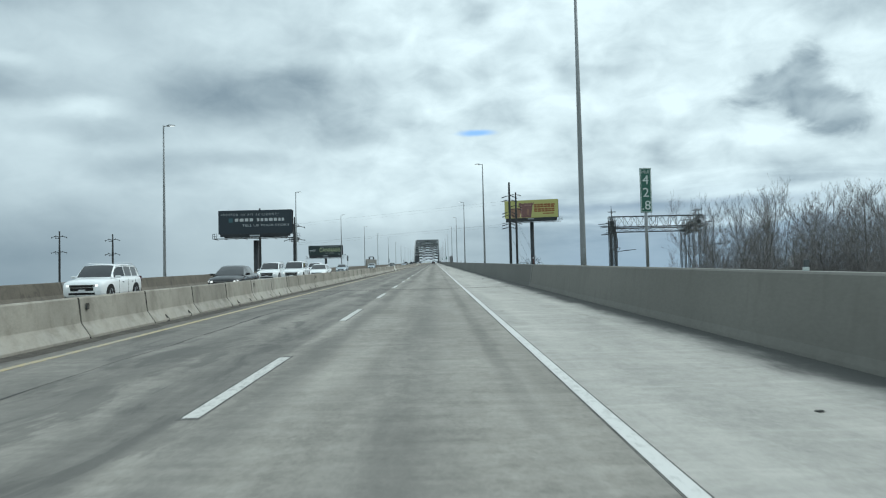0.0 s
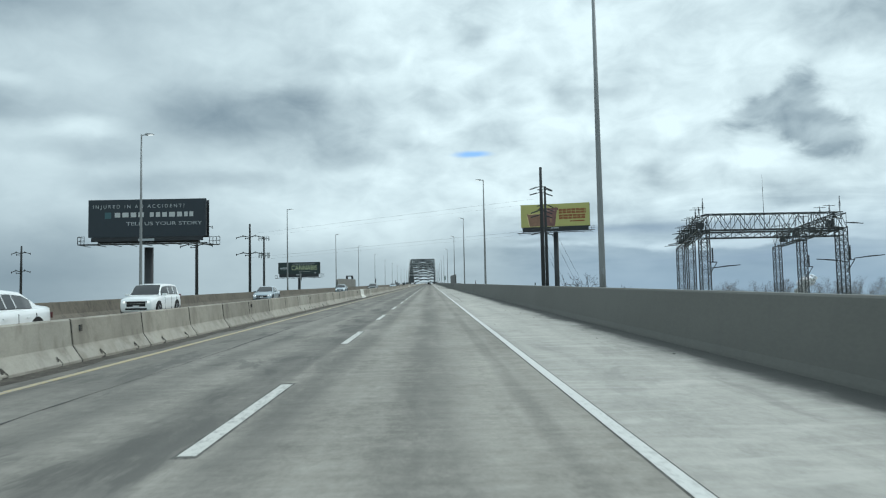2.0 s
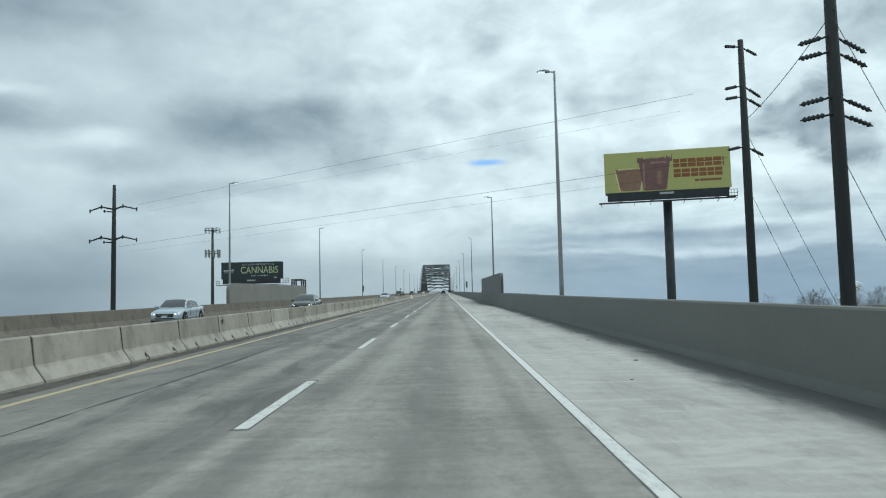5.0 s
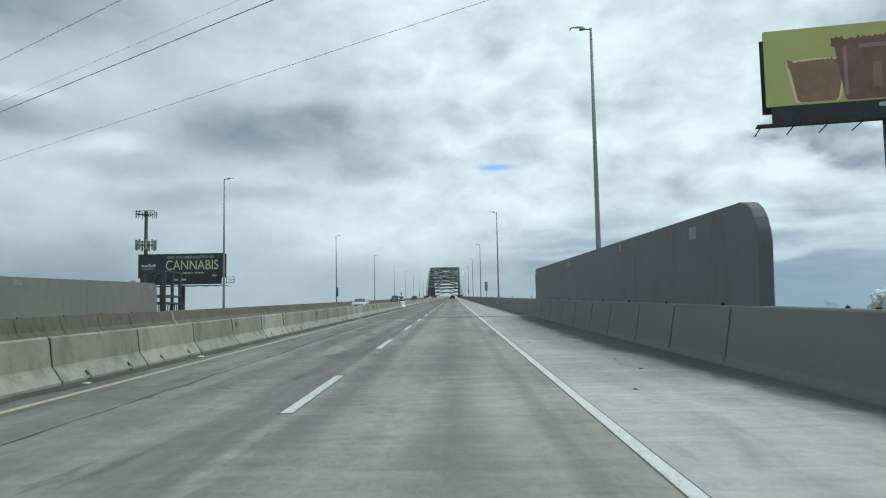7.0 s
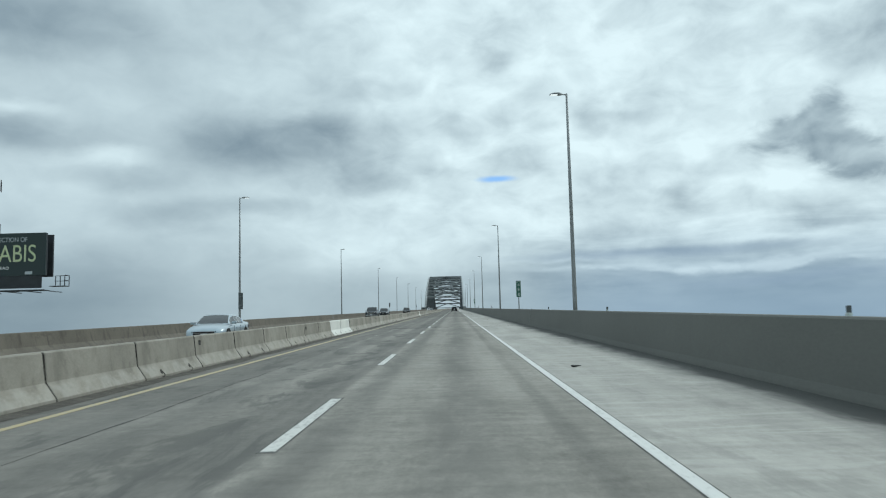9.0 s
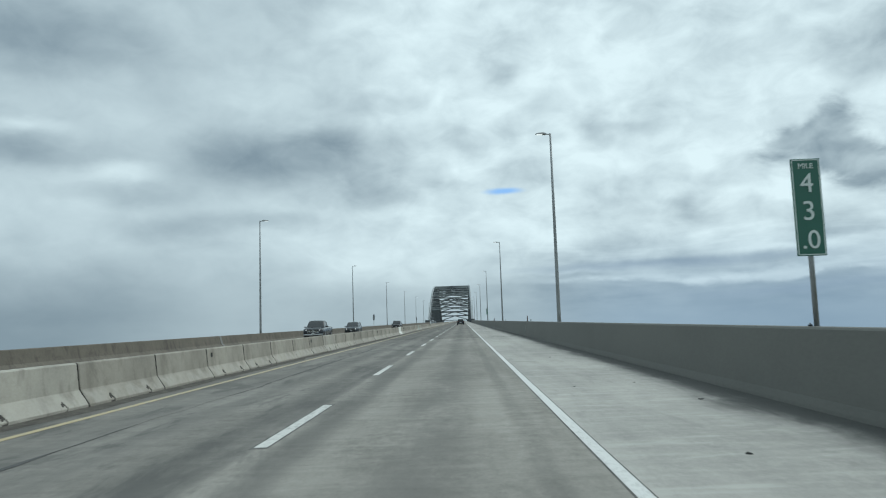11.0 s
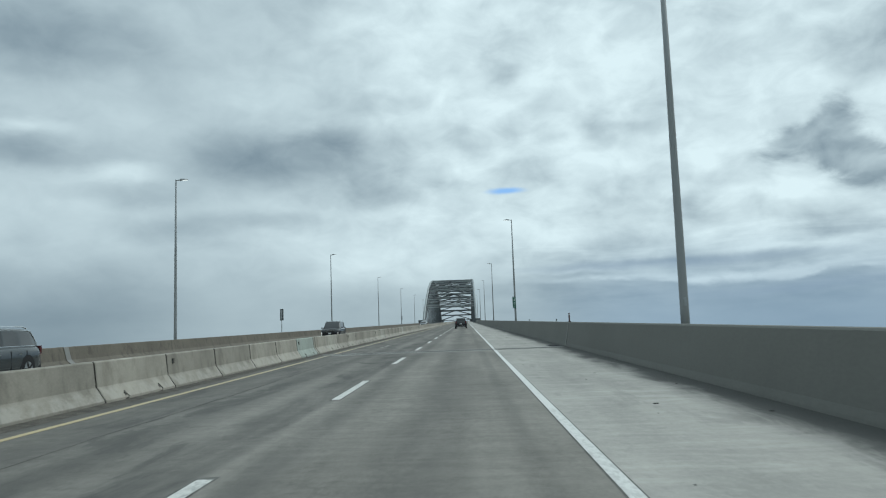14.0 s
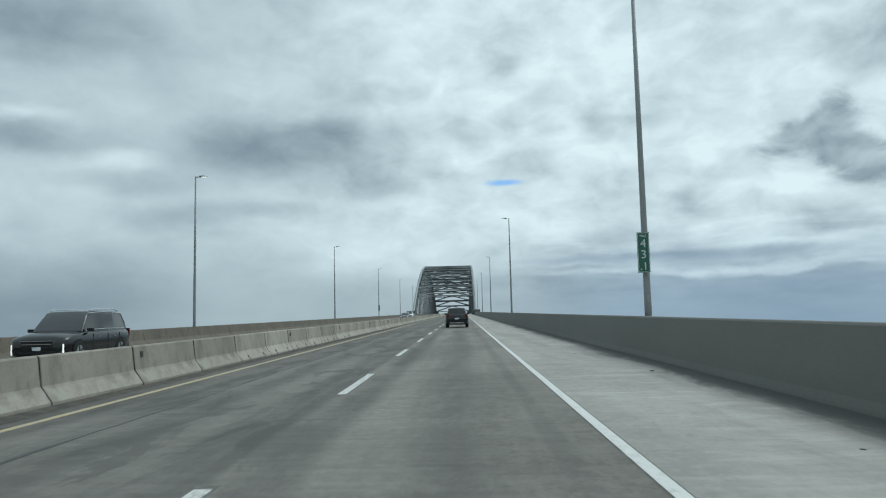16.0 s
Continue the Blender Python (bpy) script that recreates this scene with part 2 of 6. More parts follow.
def road_material(name, lane, tone_by=1.0):
    """Worn concrete deck: wheel paths, long smears, patches, cracks; lane: whether traffic has polished it."""
    m = bpy.data.materials.new(name)
    m.use_nodes = True
    k = Nodes(m.node_tree)
    b = m.node_tree.nodes["Principled BSDF"]
    co = k.t.nodes.new("ShaderNodeTexCoord").outputs["Object"]
    sep = k.t.nodes.new("ShaderNodeSeparateXYZ")
    k.link(co, sep.inputs[0])
    x = sep.outputs[0]
    grain = k.noise(co, 26, 4, 0.7)
    cross = k.noise(k.scaled(co, (0.6, 2.3, 1)), 1.0, 6, 0.6, 0.7)
    longs = k.noise(k.scaled(co, (1.6, 0.06, 1)), 1.0, 4, 0.5, 0.2)
    patch = k.noise(k.scaled(co, (0.55, 0.14, 1)), 1.0, 6, 0.55, 0.35)
    torn = k.noise(k.scaled(co, (0.9, 0.22, 1)), 1.3, 9, 0.66, 0.5)
    tined = k.noise(k.scaled(co, (1.1, 6.5, 1)), 1.0, 5, 0.6, 0.4)
    speck = k.noise(k.scaled(co, (1, 0.6, 1)), 7.0, 5, 0.7, 0.3)
    tone = k.math("ADD", k.math("MULTIPLY", k.span(longs, 0.30, 0.70), 0.28), k.math("MULTIPLY", k.span(patch, 0.32, 0.68), 0.34))
    tone = k.math("ADD", tone, k.math("MULTIPLY", k.span(cross, 0.34, 0.66), 0.20))
    tone = k.math("ADD", tone, k.math("MULTIPLY", k.span(grain, 0.34, 0.66), 0.18))
    tone = k.math("ADD", tone, k.math("MULTIPLY", k.math("SUBTRACT", k.span(tined, 0.33, 0.67), 0.5), k.span(patch, 0.38, 0.62, 0.03, 0.17)))
    tone = k.math("ADD", tone, k.math("MULTIPLY", k.math("SUBTRACT", k.span(speck, 0.33, 0.67), 0.5), k.span(torn, 0.35, 0.65, 0.34, 0.10)))
    if lane:
        col = k.mix(tone, (0.121, 0.115, 0.101), (0.291, 0.277, 0.245))
        # rubber, oil and old tar: down the lane's middle, on both sides of the dashes, along the inner seam
        for centre, width, w in ((-0.15, 0.70, 0.50), (-2.62, 0.62, 0.72), (-1.62, 0.42, 0.55), (-2.24, 0.20, 0.55), (-3.85, 0.55, 0.60), (0.95, 0.18, 0.30), (-4.72, 0.60, 0.52), (-10.6, 0.7, 0.35), (-14.2, 0.7, 0.35), (-5.5, 0.7, 0.48), (-6.40, 0.75, 0.75)):
            d = k.math("ABSOLUTE", k.math("SUBTRACT", k.math("ADD", x, k.math("MULTIPLY", k.math("SUBTRACT", torn, 0.5), min(0.7, 1.2 * width))), centre))
            f = k.math("MULTIPLY", k.span(d, width, 0.05), k.math("MULTIPLY", k.span(torn, 0.30, 0.62, 0.40, 1.0), w))
            col = k.mix(f, col, (0.066, 0.065, 0.061))
        left = k.math("MULTIPLY", k.span(x, -1.5, -2.4), k.span(torn, 0.53, 0.60))
        col = k.mix(k.math("MULTIPLY", left, 0.55), col, (0.070, 0.069, 0.064))
        col = k.mix(k.math("MULTIPLY", k.span(x, -2.0, -3.6), 0.20), col, (0.085, 0.082, 0.074))
    else:
        col = k.mix(tone, (0.205, 0.201, 0.184), (0.365, 0.353, 0.322))
        col = k.mix(k.math("MULTIPLY", k.span(cross, 0.55, 0.68), 0.26), col, (0.43, 0.42, 0.39))
        col = k.mix(k.math("MULTIPLY", k.span(torn, 0.56, 0.66), 0.30), col, (0.13, 0.128, 0.118))
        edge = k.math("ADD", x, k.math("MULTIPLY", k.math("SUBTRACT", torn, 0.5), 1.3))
        # shade beside the tall shield panel, painted into the shoulder's colour as a brown darkening
        shield_shade = k.math("MULTIPLY", k.span(sep.outputs[1], 220, 240), k.span(sep.outputs[1], 266, 257))
        edge = k.math("ADD", edge, k.math("MULTIPLY", shield_shade, 0.60))
        col = k.mix(k.math("MULTIPLY", k.math("MULTIPLY", shield_shade, k.span(edge, 2.2, 3.6)), 0.30), col, (0.125, 0.114, 0.098))
        # two ragged steps darker towards the parapet's foot
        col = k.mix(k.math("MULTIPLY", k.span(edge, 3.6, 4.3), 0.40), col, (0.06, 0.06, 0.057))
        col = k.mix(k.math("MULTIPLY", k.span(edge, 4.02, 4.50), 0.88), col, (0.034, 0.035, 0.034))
    hs = k.t.nodes.new("ShaderNodeHueSaturation")
    hs.inputs["Value"].default_value = tone_by
    k.link(col, hs.inputs["Color"])
    k.link(hs.outputs[0], b.inputs["Base Color"])
    b.inputs["Roughness"].default_value = 0.86
    b.inputs["Specular IOR Level"].default_value = 0.3
    bp = k.t.nodes.new("ShaderNodeBump")
    bp.inputs["Strength"].default_value, bp.inputs["Distance"].default_value = 0.35, 0.01
    k.link(grain, bp.inputs["Height"])
    k.link(bp.outputs[0], b.inputs["Normal"])
    return m


def paint_material(name, colour, worn=0.5):
    """Road paint, scuffed through to the concrete in places."""
    m = bpy.data.materials.new(name)
    m.use_nodes = True
    k = Nodes(m.node_tree)
    b = m.node_tree.nodes["Principled BSDF"]
    co = k.t.nodes.new("ShaderNodeTexCoord").outputs["Object"]
    scuff = k.noise(k.scaled(co, (14, 6.0, 1)), 1.0, 7, 0.75, 0.4)
    fade = k.noise(k.scaled(co, (0.5, 0.10, 1)), 1.0, 3, 0.5)
    f = k.math("ADD", scuff, k.math("MULTIPLY", k.math("SUBTRACT", fade, 0.5), 0.35))
    col = k.mix(k.math("MULTIPLY", k.span(f, 0.48, 0.66), worn), colour, (0.25, 0.25, 0.235))
    k.link(col, b.inputs["Base Color"])
    b.inputs["Roughness"].default_value = 0.6
    return m


def glossy(name, colour, rough=0.25, metal=0.0, coat=0.0):
    m = material(name, colour, rough, metal, 0.06, 90, 1.5, 0.0, spec=0.5)
    m.node_tree.nodes["Principled BSDF"].inputs["Coat Weight"].default_value = coat
    m.node_tree.nodes["Principled BSDF"].inputs["Coat Roughness"].default_value = 0.06
    return m


deck_lane = road_material("worn_lane_concrete", True, 1.17)
deck_shoulder = road_material("shoulder_concrete", False, 1.25)
deck_lane_b = road_material("darker_lane_concrete", True, 1.05)
deck_shoulder_b = road_material("greyer_shoulder_concrete", False, 1.12)
deck_lane_c = road_material("oily_lane_concrete", True, 0.80)
deck_shoulder_c = road_material("duller_shoulder_concrete", False, 1.02)
barrier_concrete = material("aged_barrier_concrete", (0.276, 0.259, 0.219), 0.9, 0, 0.20, 26, 0.9, 0.15, 0.42, (0.105, 0.094, 0.076), random=0.15, stain=0.36, pale_foot=0.50)
barrier_green = material("pale_green_concrete", (0.30, 0.335, 0.30), 0.9, 0, 0.12, 26, 0.9, 0.12, 0.30, (0.16, 0.17, 0.15), stain=0.2)
barrier_pale = material("sandy_barrier_concrete", (0.34, 0.325, 0.28), 0.9, 0, 0.16, 26, 0.9, 0.15, 0.55, (0.13, 0.118, 0.096), random=0.10, stain=0.35, pale_foot=0.42)
barrier_white = material("new_barrier_concrete", (0.66, 0.66, 0.61), 0.85, 0, 0.06, 30, 0.9, 0.2, 0.12, (0.4, 0.4, 0.37), stain=0.15)
parapet_first = material("paler_parapet_concrete", (0.172, 0.170, 0.152), 0.92, 0, 0.14, 22, 0.35, 0.06, 0.26, (0.12, 0.115, 0.10), stretch=(1, 0.35, 1), stain=0.25)
parapet_concrete = material("grey_parapet_concrete", (0.136, 0.138, 0.126), 0.92, 0, 0.11, 22, 0.35, 0.06, 0.22, (0.12, 0.12, 0.115), stretch=(1, 0.35, 1), stain=0.2)
parapet_old = material("stained_parapet_concrete", (0.128, 0.114, 0.092), 0.92, 0, 0.22, 22, 0.5, 0.1, 0.7, (0.062, 0.056, 0.047), stain=0.5)
white_paint = paint_material("white_road_paint", (0.56, 0.56, 0.535), 0.5)
dash_paint = paint_material("worn_dash_paint", (0.53, 0.525, 0.49), 0.85)
yellow_paint = paint_material("yellow_road_paint", (0.40, 0.325, 0.180), 0.95)
galvanised = material("galvanised_steel", (0.30, 0.32, 0.33), 0.5, 0.75, 0.12, 30, 1.2, 0.05)
pole_metal = material("weathered_pole_steel", (0.25, 0.265, 0.27), 0.6, 0.35, 0.05, 30, 0.8, 0.0, stretch=(1, 1, 0.3))
dark_steel = material("dark_painted_steel", (0.040, 0.045, 0.050), 0.6, 0.2, 0.2, 30, 1.0, 0.05)
truss_steel = material("weathered_truss_steel", (0.066, 0.074, 0.078), 0.65, 0.3, 0.25, 20, 0.7, 0.1)
bridge_steel = material("bridge_green_grey_steel", (0.082, 0.092, 0.097), 0.7, 0.1, 0.2, 8, 0.15, 0.1)
bridge_light = material("pale_bridge_steel", (0.27, 0.295, 0.30), 0.65, 0.2, 0.12, 8, 0.2, 0.05)
wood_pole = material("dark_pole_steel", (0.040, 0.043, 0.045), 0.9, 0, 0.25, 40, 2.0, 0.2, stretch=(1, 1, 0.1))
rubber = material("black_rubber", (0.014, 0.014, 0.015), 0.8, 0, 0.2, 60, 3.0, 0.1)
black_gap = material("dark_joint_filler", (0.02, 0.02, 0.02), 0.9, 0, 0.2, 60, 3.0, 0.1)
joint_steel = material("worn_joint_steel", (0.19, 0.188, 0.177), 0.6, 0.1, 0.25, 40, 2.0, 0.1)
panel_grey = material("grey_shield_panel", (0.098, 0.102, 0.102), 0.6, 0.1, 0.14, 30, 0.4, 0.1, 0.35, (0.06, 0.06, 0.06))
panel_pale = material("pale_shield_panel", (0.185, 0.182, 0.162), 0.6, 0.1, 0.10, 30, 0.4, 0.05, 0.35, (0.11, 0.11, 0.105))
panel_patch = material("pale_worn_patch", (0.22, 0.225, 0.22), 0.7, 0, 0.25, 14, 4.0, 0.05)
bark = material("bare_bark", (0.115, 0.110, 0.106), 0.95, 0, 0.3, 30, 1.0, 0.3)
twig = material("bare_twigs", (0.165, 0.158, 0.155), 0.95, 0, 0.25, 30, 1.0, 0.0)
grass = material("winter_grass", (0.16, 0.15, 0.10), 0.95, 0, 0.35, 0.5, 0.012, 0.0, stain=0.3, dirt=(0.09, 0.08, 0.06))
river_water = material("grey_river_water", (0.10, 0.13, 0.15), 0.15, 0, 0.1, 2.0, 0.05, 0.1)
sign_green = glossy("green_sign_sheeting", (0.022, 0.105, 0.076), 0.4)
sign_white = glossy("white_sign_sheeting", (0.56, 0.62, 0.60), 0.45)
sign_back = material("dull_sign_back", (0.11, 0.125, 0.13), 0.6, 0.5, 0.12, 30, 2.0, 0.0)
post_red = glossy("faded_red_plastic", (0.050, 0.014, 0.013), 0.55)
lamp_glass = glossy("lamp_lens", (0.75, 0.78, 0.78), 0.2)
lamp_glass.node_tree.nodes["Principled BSDF"].inputs["Emission Color"].default_value = (0.92, 1.0, 1.0, 1)
lamp_glass.node_tree.nodes["Principled BSDF"].inputs["Emission Strength"].default_value = 0.75
slate_poster = glossy("slate_poster", (0.022, 0.034, 0.046), 0.55)
green_poster = glossy("dark_green_poster", (0.020, 0.036, 0.038), 0.55)
yellow_poster = material("yellow_poster", (0.46, 0.455, 0.175), 0.6, 0, 0.05, 20, 0.5, 0.0)
ink_white = glossy("white_ink", (0.72, 0.75, 0.75), 0.6)
ink_grey = glossy("grey_ink", (0.40, 0.44, 0.46), 0.6)
ink_name = glossy("soft_white_ink", (0.50, 0.53, 0.54), 0.6)
ink_lime = glossy("lime_ink", (0.50, 0.57, 0.35), 0.6)
ink_teal = glossy("teal_ink", (0.05, 0.12, 0.14), 0.6)
ink_brown = glossy("brown_ink", (0.26, 0.095, 0.035), 0.6)
ink_pale = glossy("pale_yellow_ink", (0.68, 0.60, 0.30), 0.6)
ink_sheen = material("dusty_rose_ink", (0.33, 0.20, 0.18), 0.6, 0, 0.15, 10, 0.7, 0.0)
ink_red = material("faded_red_ink", (0.200, 0.108, 0.102), 0.6, 0, 0.22, 10, 0.7, 0.0)
ink_rust = material("rust_ink", (0.275, 0.165, 0.115), 0.6, 0, 0.22, 10, 0.7, 0.0)
debris_dark = material("dark_debris", (0.03, 0.03, 0.028), 0.9, 0, 0.3, 60, 5.0, 0.2)
debris_pale = material("pale_litter", (0.62, 0.60, 0.55), 0.8, 0, 0.15, 60, 5.0, 0.1)
car_glass = glossy("tinted_car_glass", (0.014, 0.016, 0.018), 0.05)
car_glass.node_tree.nodes["Principled BSDF"].inputs["Specular IOR Level"].default_value = 0.75
rear_glass = glossy("rear_car_glass", (0.010, 0.012, 0.013), 0.05)
lit_lens = glossy("lit_headlight", (0.8, 0.82, 0.82), 0.1)
lit_lens.node_tree.nodes["Principled BSDF"].inputs["Emission Color"].default_value = (1.0, 0.97, 0.90, 1)
lit_lens.node_tree.nodes["Principled BSDF"].inputs["Emission Strength"].default_value = 0.8
chrome = glossy("chrome_trim", (0.62, 0.64, 0.66), 0.15, 1.0)
tail_red = glossy("tail_lamp_lens", (0.075, 0.006, 0.007), 0.2)
plate_pale = glossy("pale_plate", (0.6, 0.62, 0.63), 0.5)
steam_white = material("white_steam", (0.85, 0.87, 0.88), 1.0, 0, 0.05, 1.0, 0.05, 0.0)
steam_k = Nodes(steam_white.node_tree)
steam_a = steam_k.span(steam_k.noise(steam_k.t.nodes.new("ShaderNodeTexCoord").outputs["Object"], 0.22, 5, 0.6), 0.38, 0.60, 0.0, 0.9)
steam_k.link(steam_a, steam_white.node_tree.nodes["Principled BSDF"].inputs["Alpha"])

# ---- mesh helpers ----


def part(name, bm, mat, parent=None, label="", smooth=False):
    """Link a bmesh as one mesh object, under a thing or a part where one is given."""
    me = bpy.data.meshes.new(name)
    bmesh.ops.recalc_face_normals(bm, faces=bm.faces)
    if smooth:
        for f in bm.faces:
            f.smooth = True
    bm.to_mesh(me)
    bm.free()
    me.materials.append(mat)
    ob = new(name, me)
    if parent is not None:
        ob.parent = parent
    if label:
        tagged(ob, label)
    return ob


def empty(name, label, category, group="", kind=""):
    ob = new(name)
    return tagged(ob, label, category, group, kind)


def box(bm, x0, y0, z0, x1, y1, z1, m=None):
    vs = [bm.verts.new((x, y, z)) for z in (z0, z1) for x, y in ((x0, y0), (x1, y0), (x1, y1), (x0, y1))]
    for f in ((3, 2, 1, 0), (4, 5, 6, 7), (0, 1, 5, 4), (1, 2, 6, 5), (2, 3, 7, 6), (3, 0, 4, 7)):
        bm.faces.new([vs[i] for i in f])
    if m is not None:
        for v in vs:
            v.co = m @ v.co
    return vs


def boxes(*bs, bevel=0.0):
    bm = bmesh.new()
    for b in bs:
        box(bm, *b)
    if bevel:
        bmesh.ops.bevel(bm, geom=bm.edges[:], offset=bevel, segments=2, affect="EDGES", profile=0.7)
    return bm


def beam(bm, a, b, w, h=None, sides=4):
    """A straight bar between two places, square or round."""
    a, b = Vector(a), Vector(b)
    d = (b - a).normalized()
    up = Vector((0, 0, 1)) if abs(d.z) < 0.95 else Vector((0, 1, 0))
    u = d.cross(up).normalized()
    v = u.cross(d)
    h = w if h is None else h
    rings = []
    for p in (a, b):
        ring = []
        for i in range(sides):
            q = 2 * math.pi * (i + 0.5) / sides
            s = 1.414 if sides == 4 else 1.0
            ring.append(bm.verts.new(p + u * math.cos(q) * w * 0.5 * s + v * math.sin(q) * h * 0.5 * s))
        rings.append(ring)
    for i in range(sides):
        j = (i + 1) % sides
        bm.faces.new((rings[0][i], rings[0][j], rings[1][j], rings[1][i]))
    bm.faces.new(rings[0][::-1])
    bm.faces.new(rings[1])


def tube(bm, points, radii, sides=6):
    """A bent tapering tube through places."""
    rings = []
    n = len(points)
    for i, p in enumerate(points):
        p = Vector(p)
        d = (Vector(points[min(i + 1, n - 1)]) - Vector(points[max(i - 1, 0)])).normalized()
        up = Vector((0, 0, 1)) if abs(d.z) < 0.9 else Vector((1, 0, 0))
        u = d.cross(up).normalized()
        v = u.cross(d)
        rings.append([bm.verts.new(p + (u * math.cos(2 * math.pi * k / sides) + v * math.sin(2 * math.pi * k / sides)) * radii[i]) for k in range(sides)])
    for a, b in zip(rings, rings[1:]):
        for i in range(sides):
            j = (i + 1) % sides
            bm.faces.new((a[i], a[j], b[j], b[i]))
    bm.faces.new(rings[0][::-1])
    bm.faces.new(rings[-1])


def loft(bm, section, ys, slope=True):
    """A closed profile of x, z swept along the road."""
    rings = [[bm.verts.new(at(x, y, z) if slope else (x, y, z)) for x, z in section] for y in ys]
    n = len(section)
    for a, b in zip(rings, rings[1:]):
        for i in range(n):
            j = (i + 1) % n
            bm.faces.new((a[i], a[j], b[j], b[i]))
    bm.faces.new(rings[0][::-1])
    bm.faces.new(rings[-1])


def lettering(name, body, size, mat, parent, m, label="", align="CENTER", stretch=1.0):
    """Raised flat letters as a mesh."""
    cu = bpy.data.curves.new(name, "FONT")
    cu.body, cu.size, cu.align_x, cu.align_y, cu.extrude = body, size, align, "CENTER", 0.006
    tmp = new(name + "_outline", cu)
    bpy.context.view_layer.update()
    me = bpy.data.meshes.new_from_object(tmp.evaluated_get(bpy.context.evaluated_depsgraph_get()))
    bpy.data.objects.remove(tmp)
    bpy.data.curves.remove(cu)
    me.transform(m @ Matrix.Diagonal((stretch, 1, 1, 1)))
    me.materials.clear()
    me.materials.append(mat)
    ob = new(name, me)
    ob.parent = parent
    return tagged(ob, label) if label else ob


def facing(x, y, z):
    """Letters that stand upright and face back along the road."""
    return pose(x, y, z, 90, 0, 0)


# ---- the large structure ----
Y0, Y1 = -60, 1500          # stretch of road that is built
JOINTS = (40.6, 153.0, 264.9, 330.1, 394.2, 459.6)
DECK_LEFT = -18.9


def fall(x):
    """The far carriageway tips away from the median."""
    return -0.018 * max(0.0, -6.755 - x)


def ground():
    bm = bmesh.new()
    n = 60
    rings = []
    for r in (0, 60, 150, 300, 600, 1200, 2400, 4600):
        ring = []
        for i in range(n):
            a = 2 * math.pi * i / n
            x, y = r * math.cos(a), 300 + r * math.sin(a)
            h = noise.noise((x * 0.004, y * 0.004, 0)) * min(2.0, r * 0.004)
            if r > 3000:
                h += 16 + 10 * noise.noise((math.cos(a) * 9, math.sin(a) * 9, 2))
            ring.append(bm.verts.new((x, y, -9 + h)))
        rings.append(ring)
    for a, b in zip(rings, rings[1:]):
        for i in range(n):
            j = (i + 1) % n
            if a is rings[0]:
                continue
            bm.faces.new((a[i], a[j], b[j], b[i]))
    bm.faces.new(rings[1])
    bmesh.ops.delete(bm, geom=rings[0], context="VERTS")
    ob = part("ground", bm, grass)
    tagged(ob, "low winter grassland far below the road", "ground", kind="structure")


def river():
    bm = bmesh.new()
    vs = [bm.verts.new(p) for p in ((-2600, 1150, -8.0), (-2600, 860, -8.0), (2600, 860, -8.0), (2600, 1150, -8.0))]
    bm.faces.new(vs)
    tagged(part("water", bm, river_water), "broad grey river below the arch bridge", "river", kind="structure")


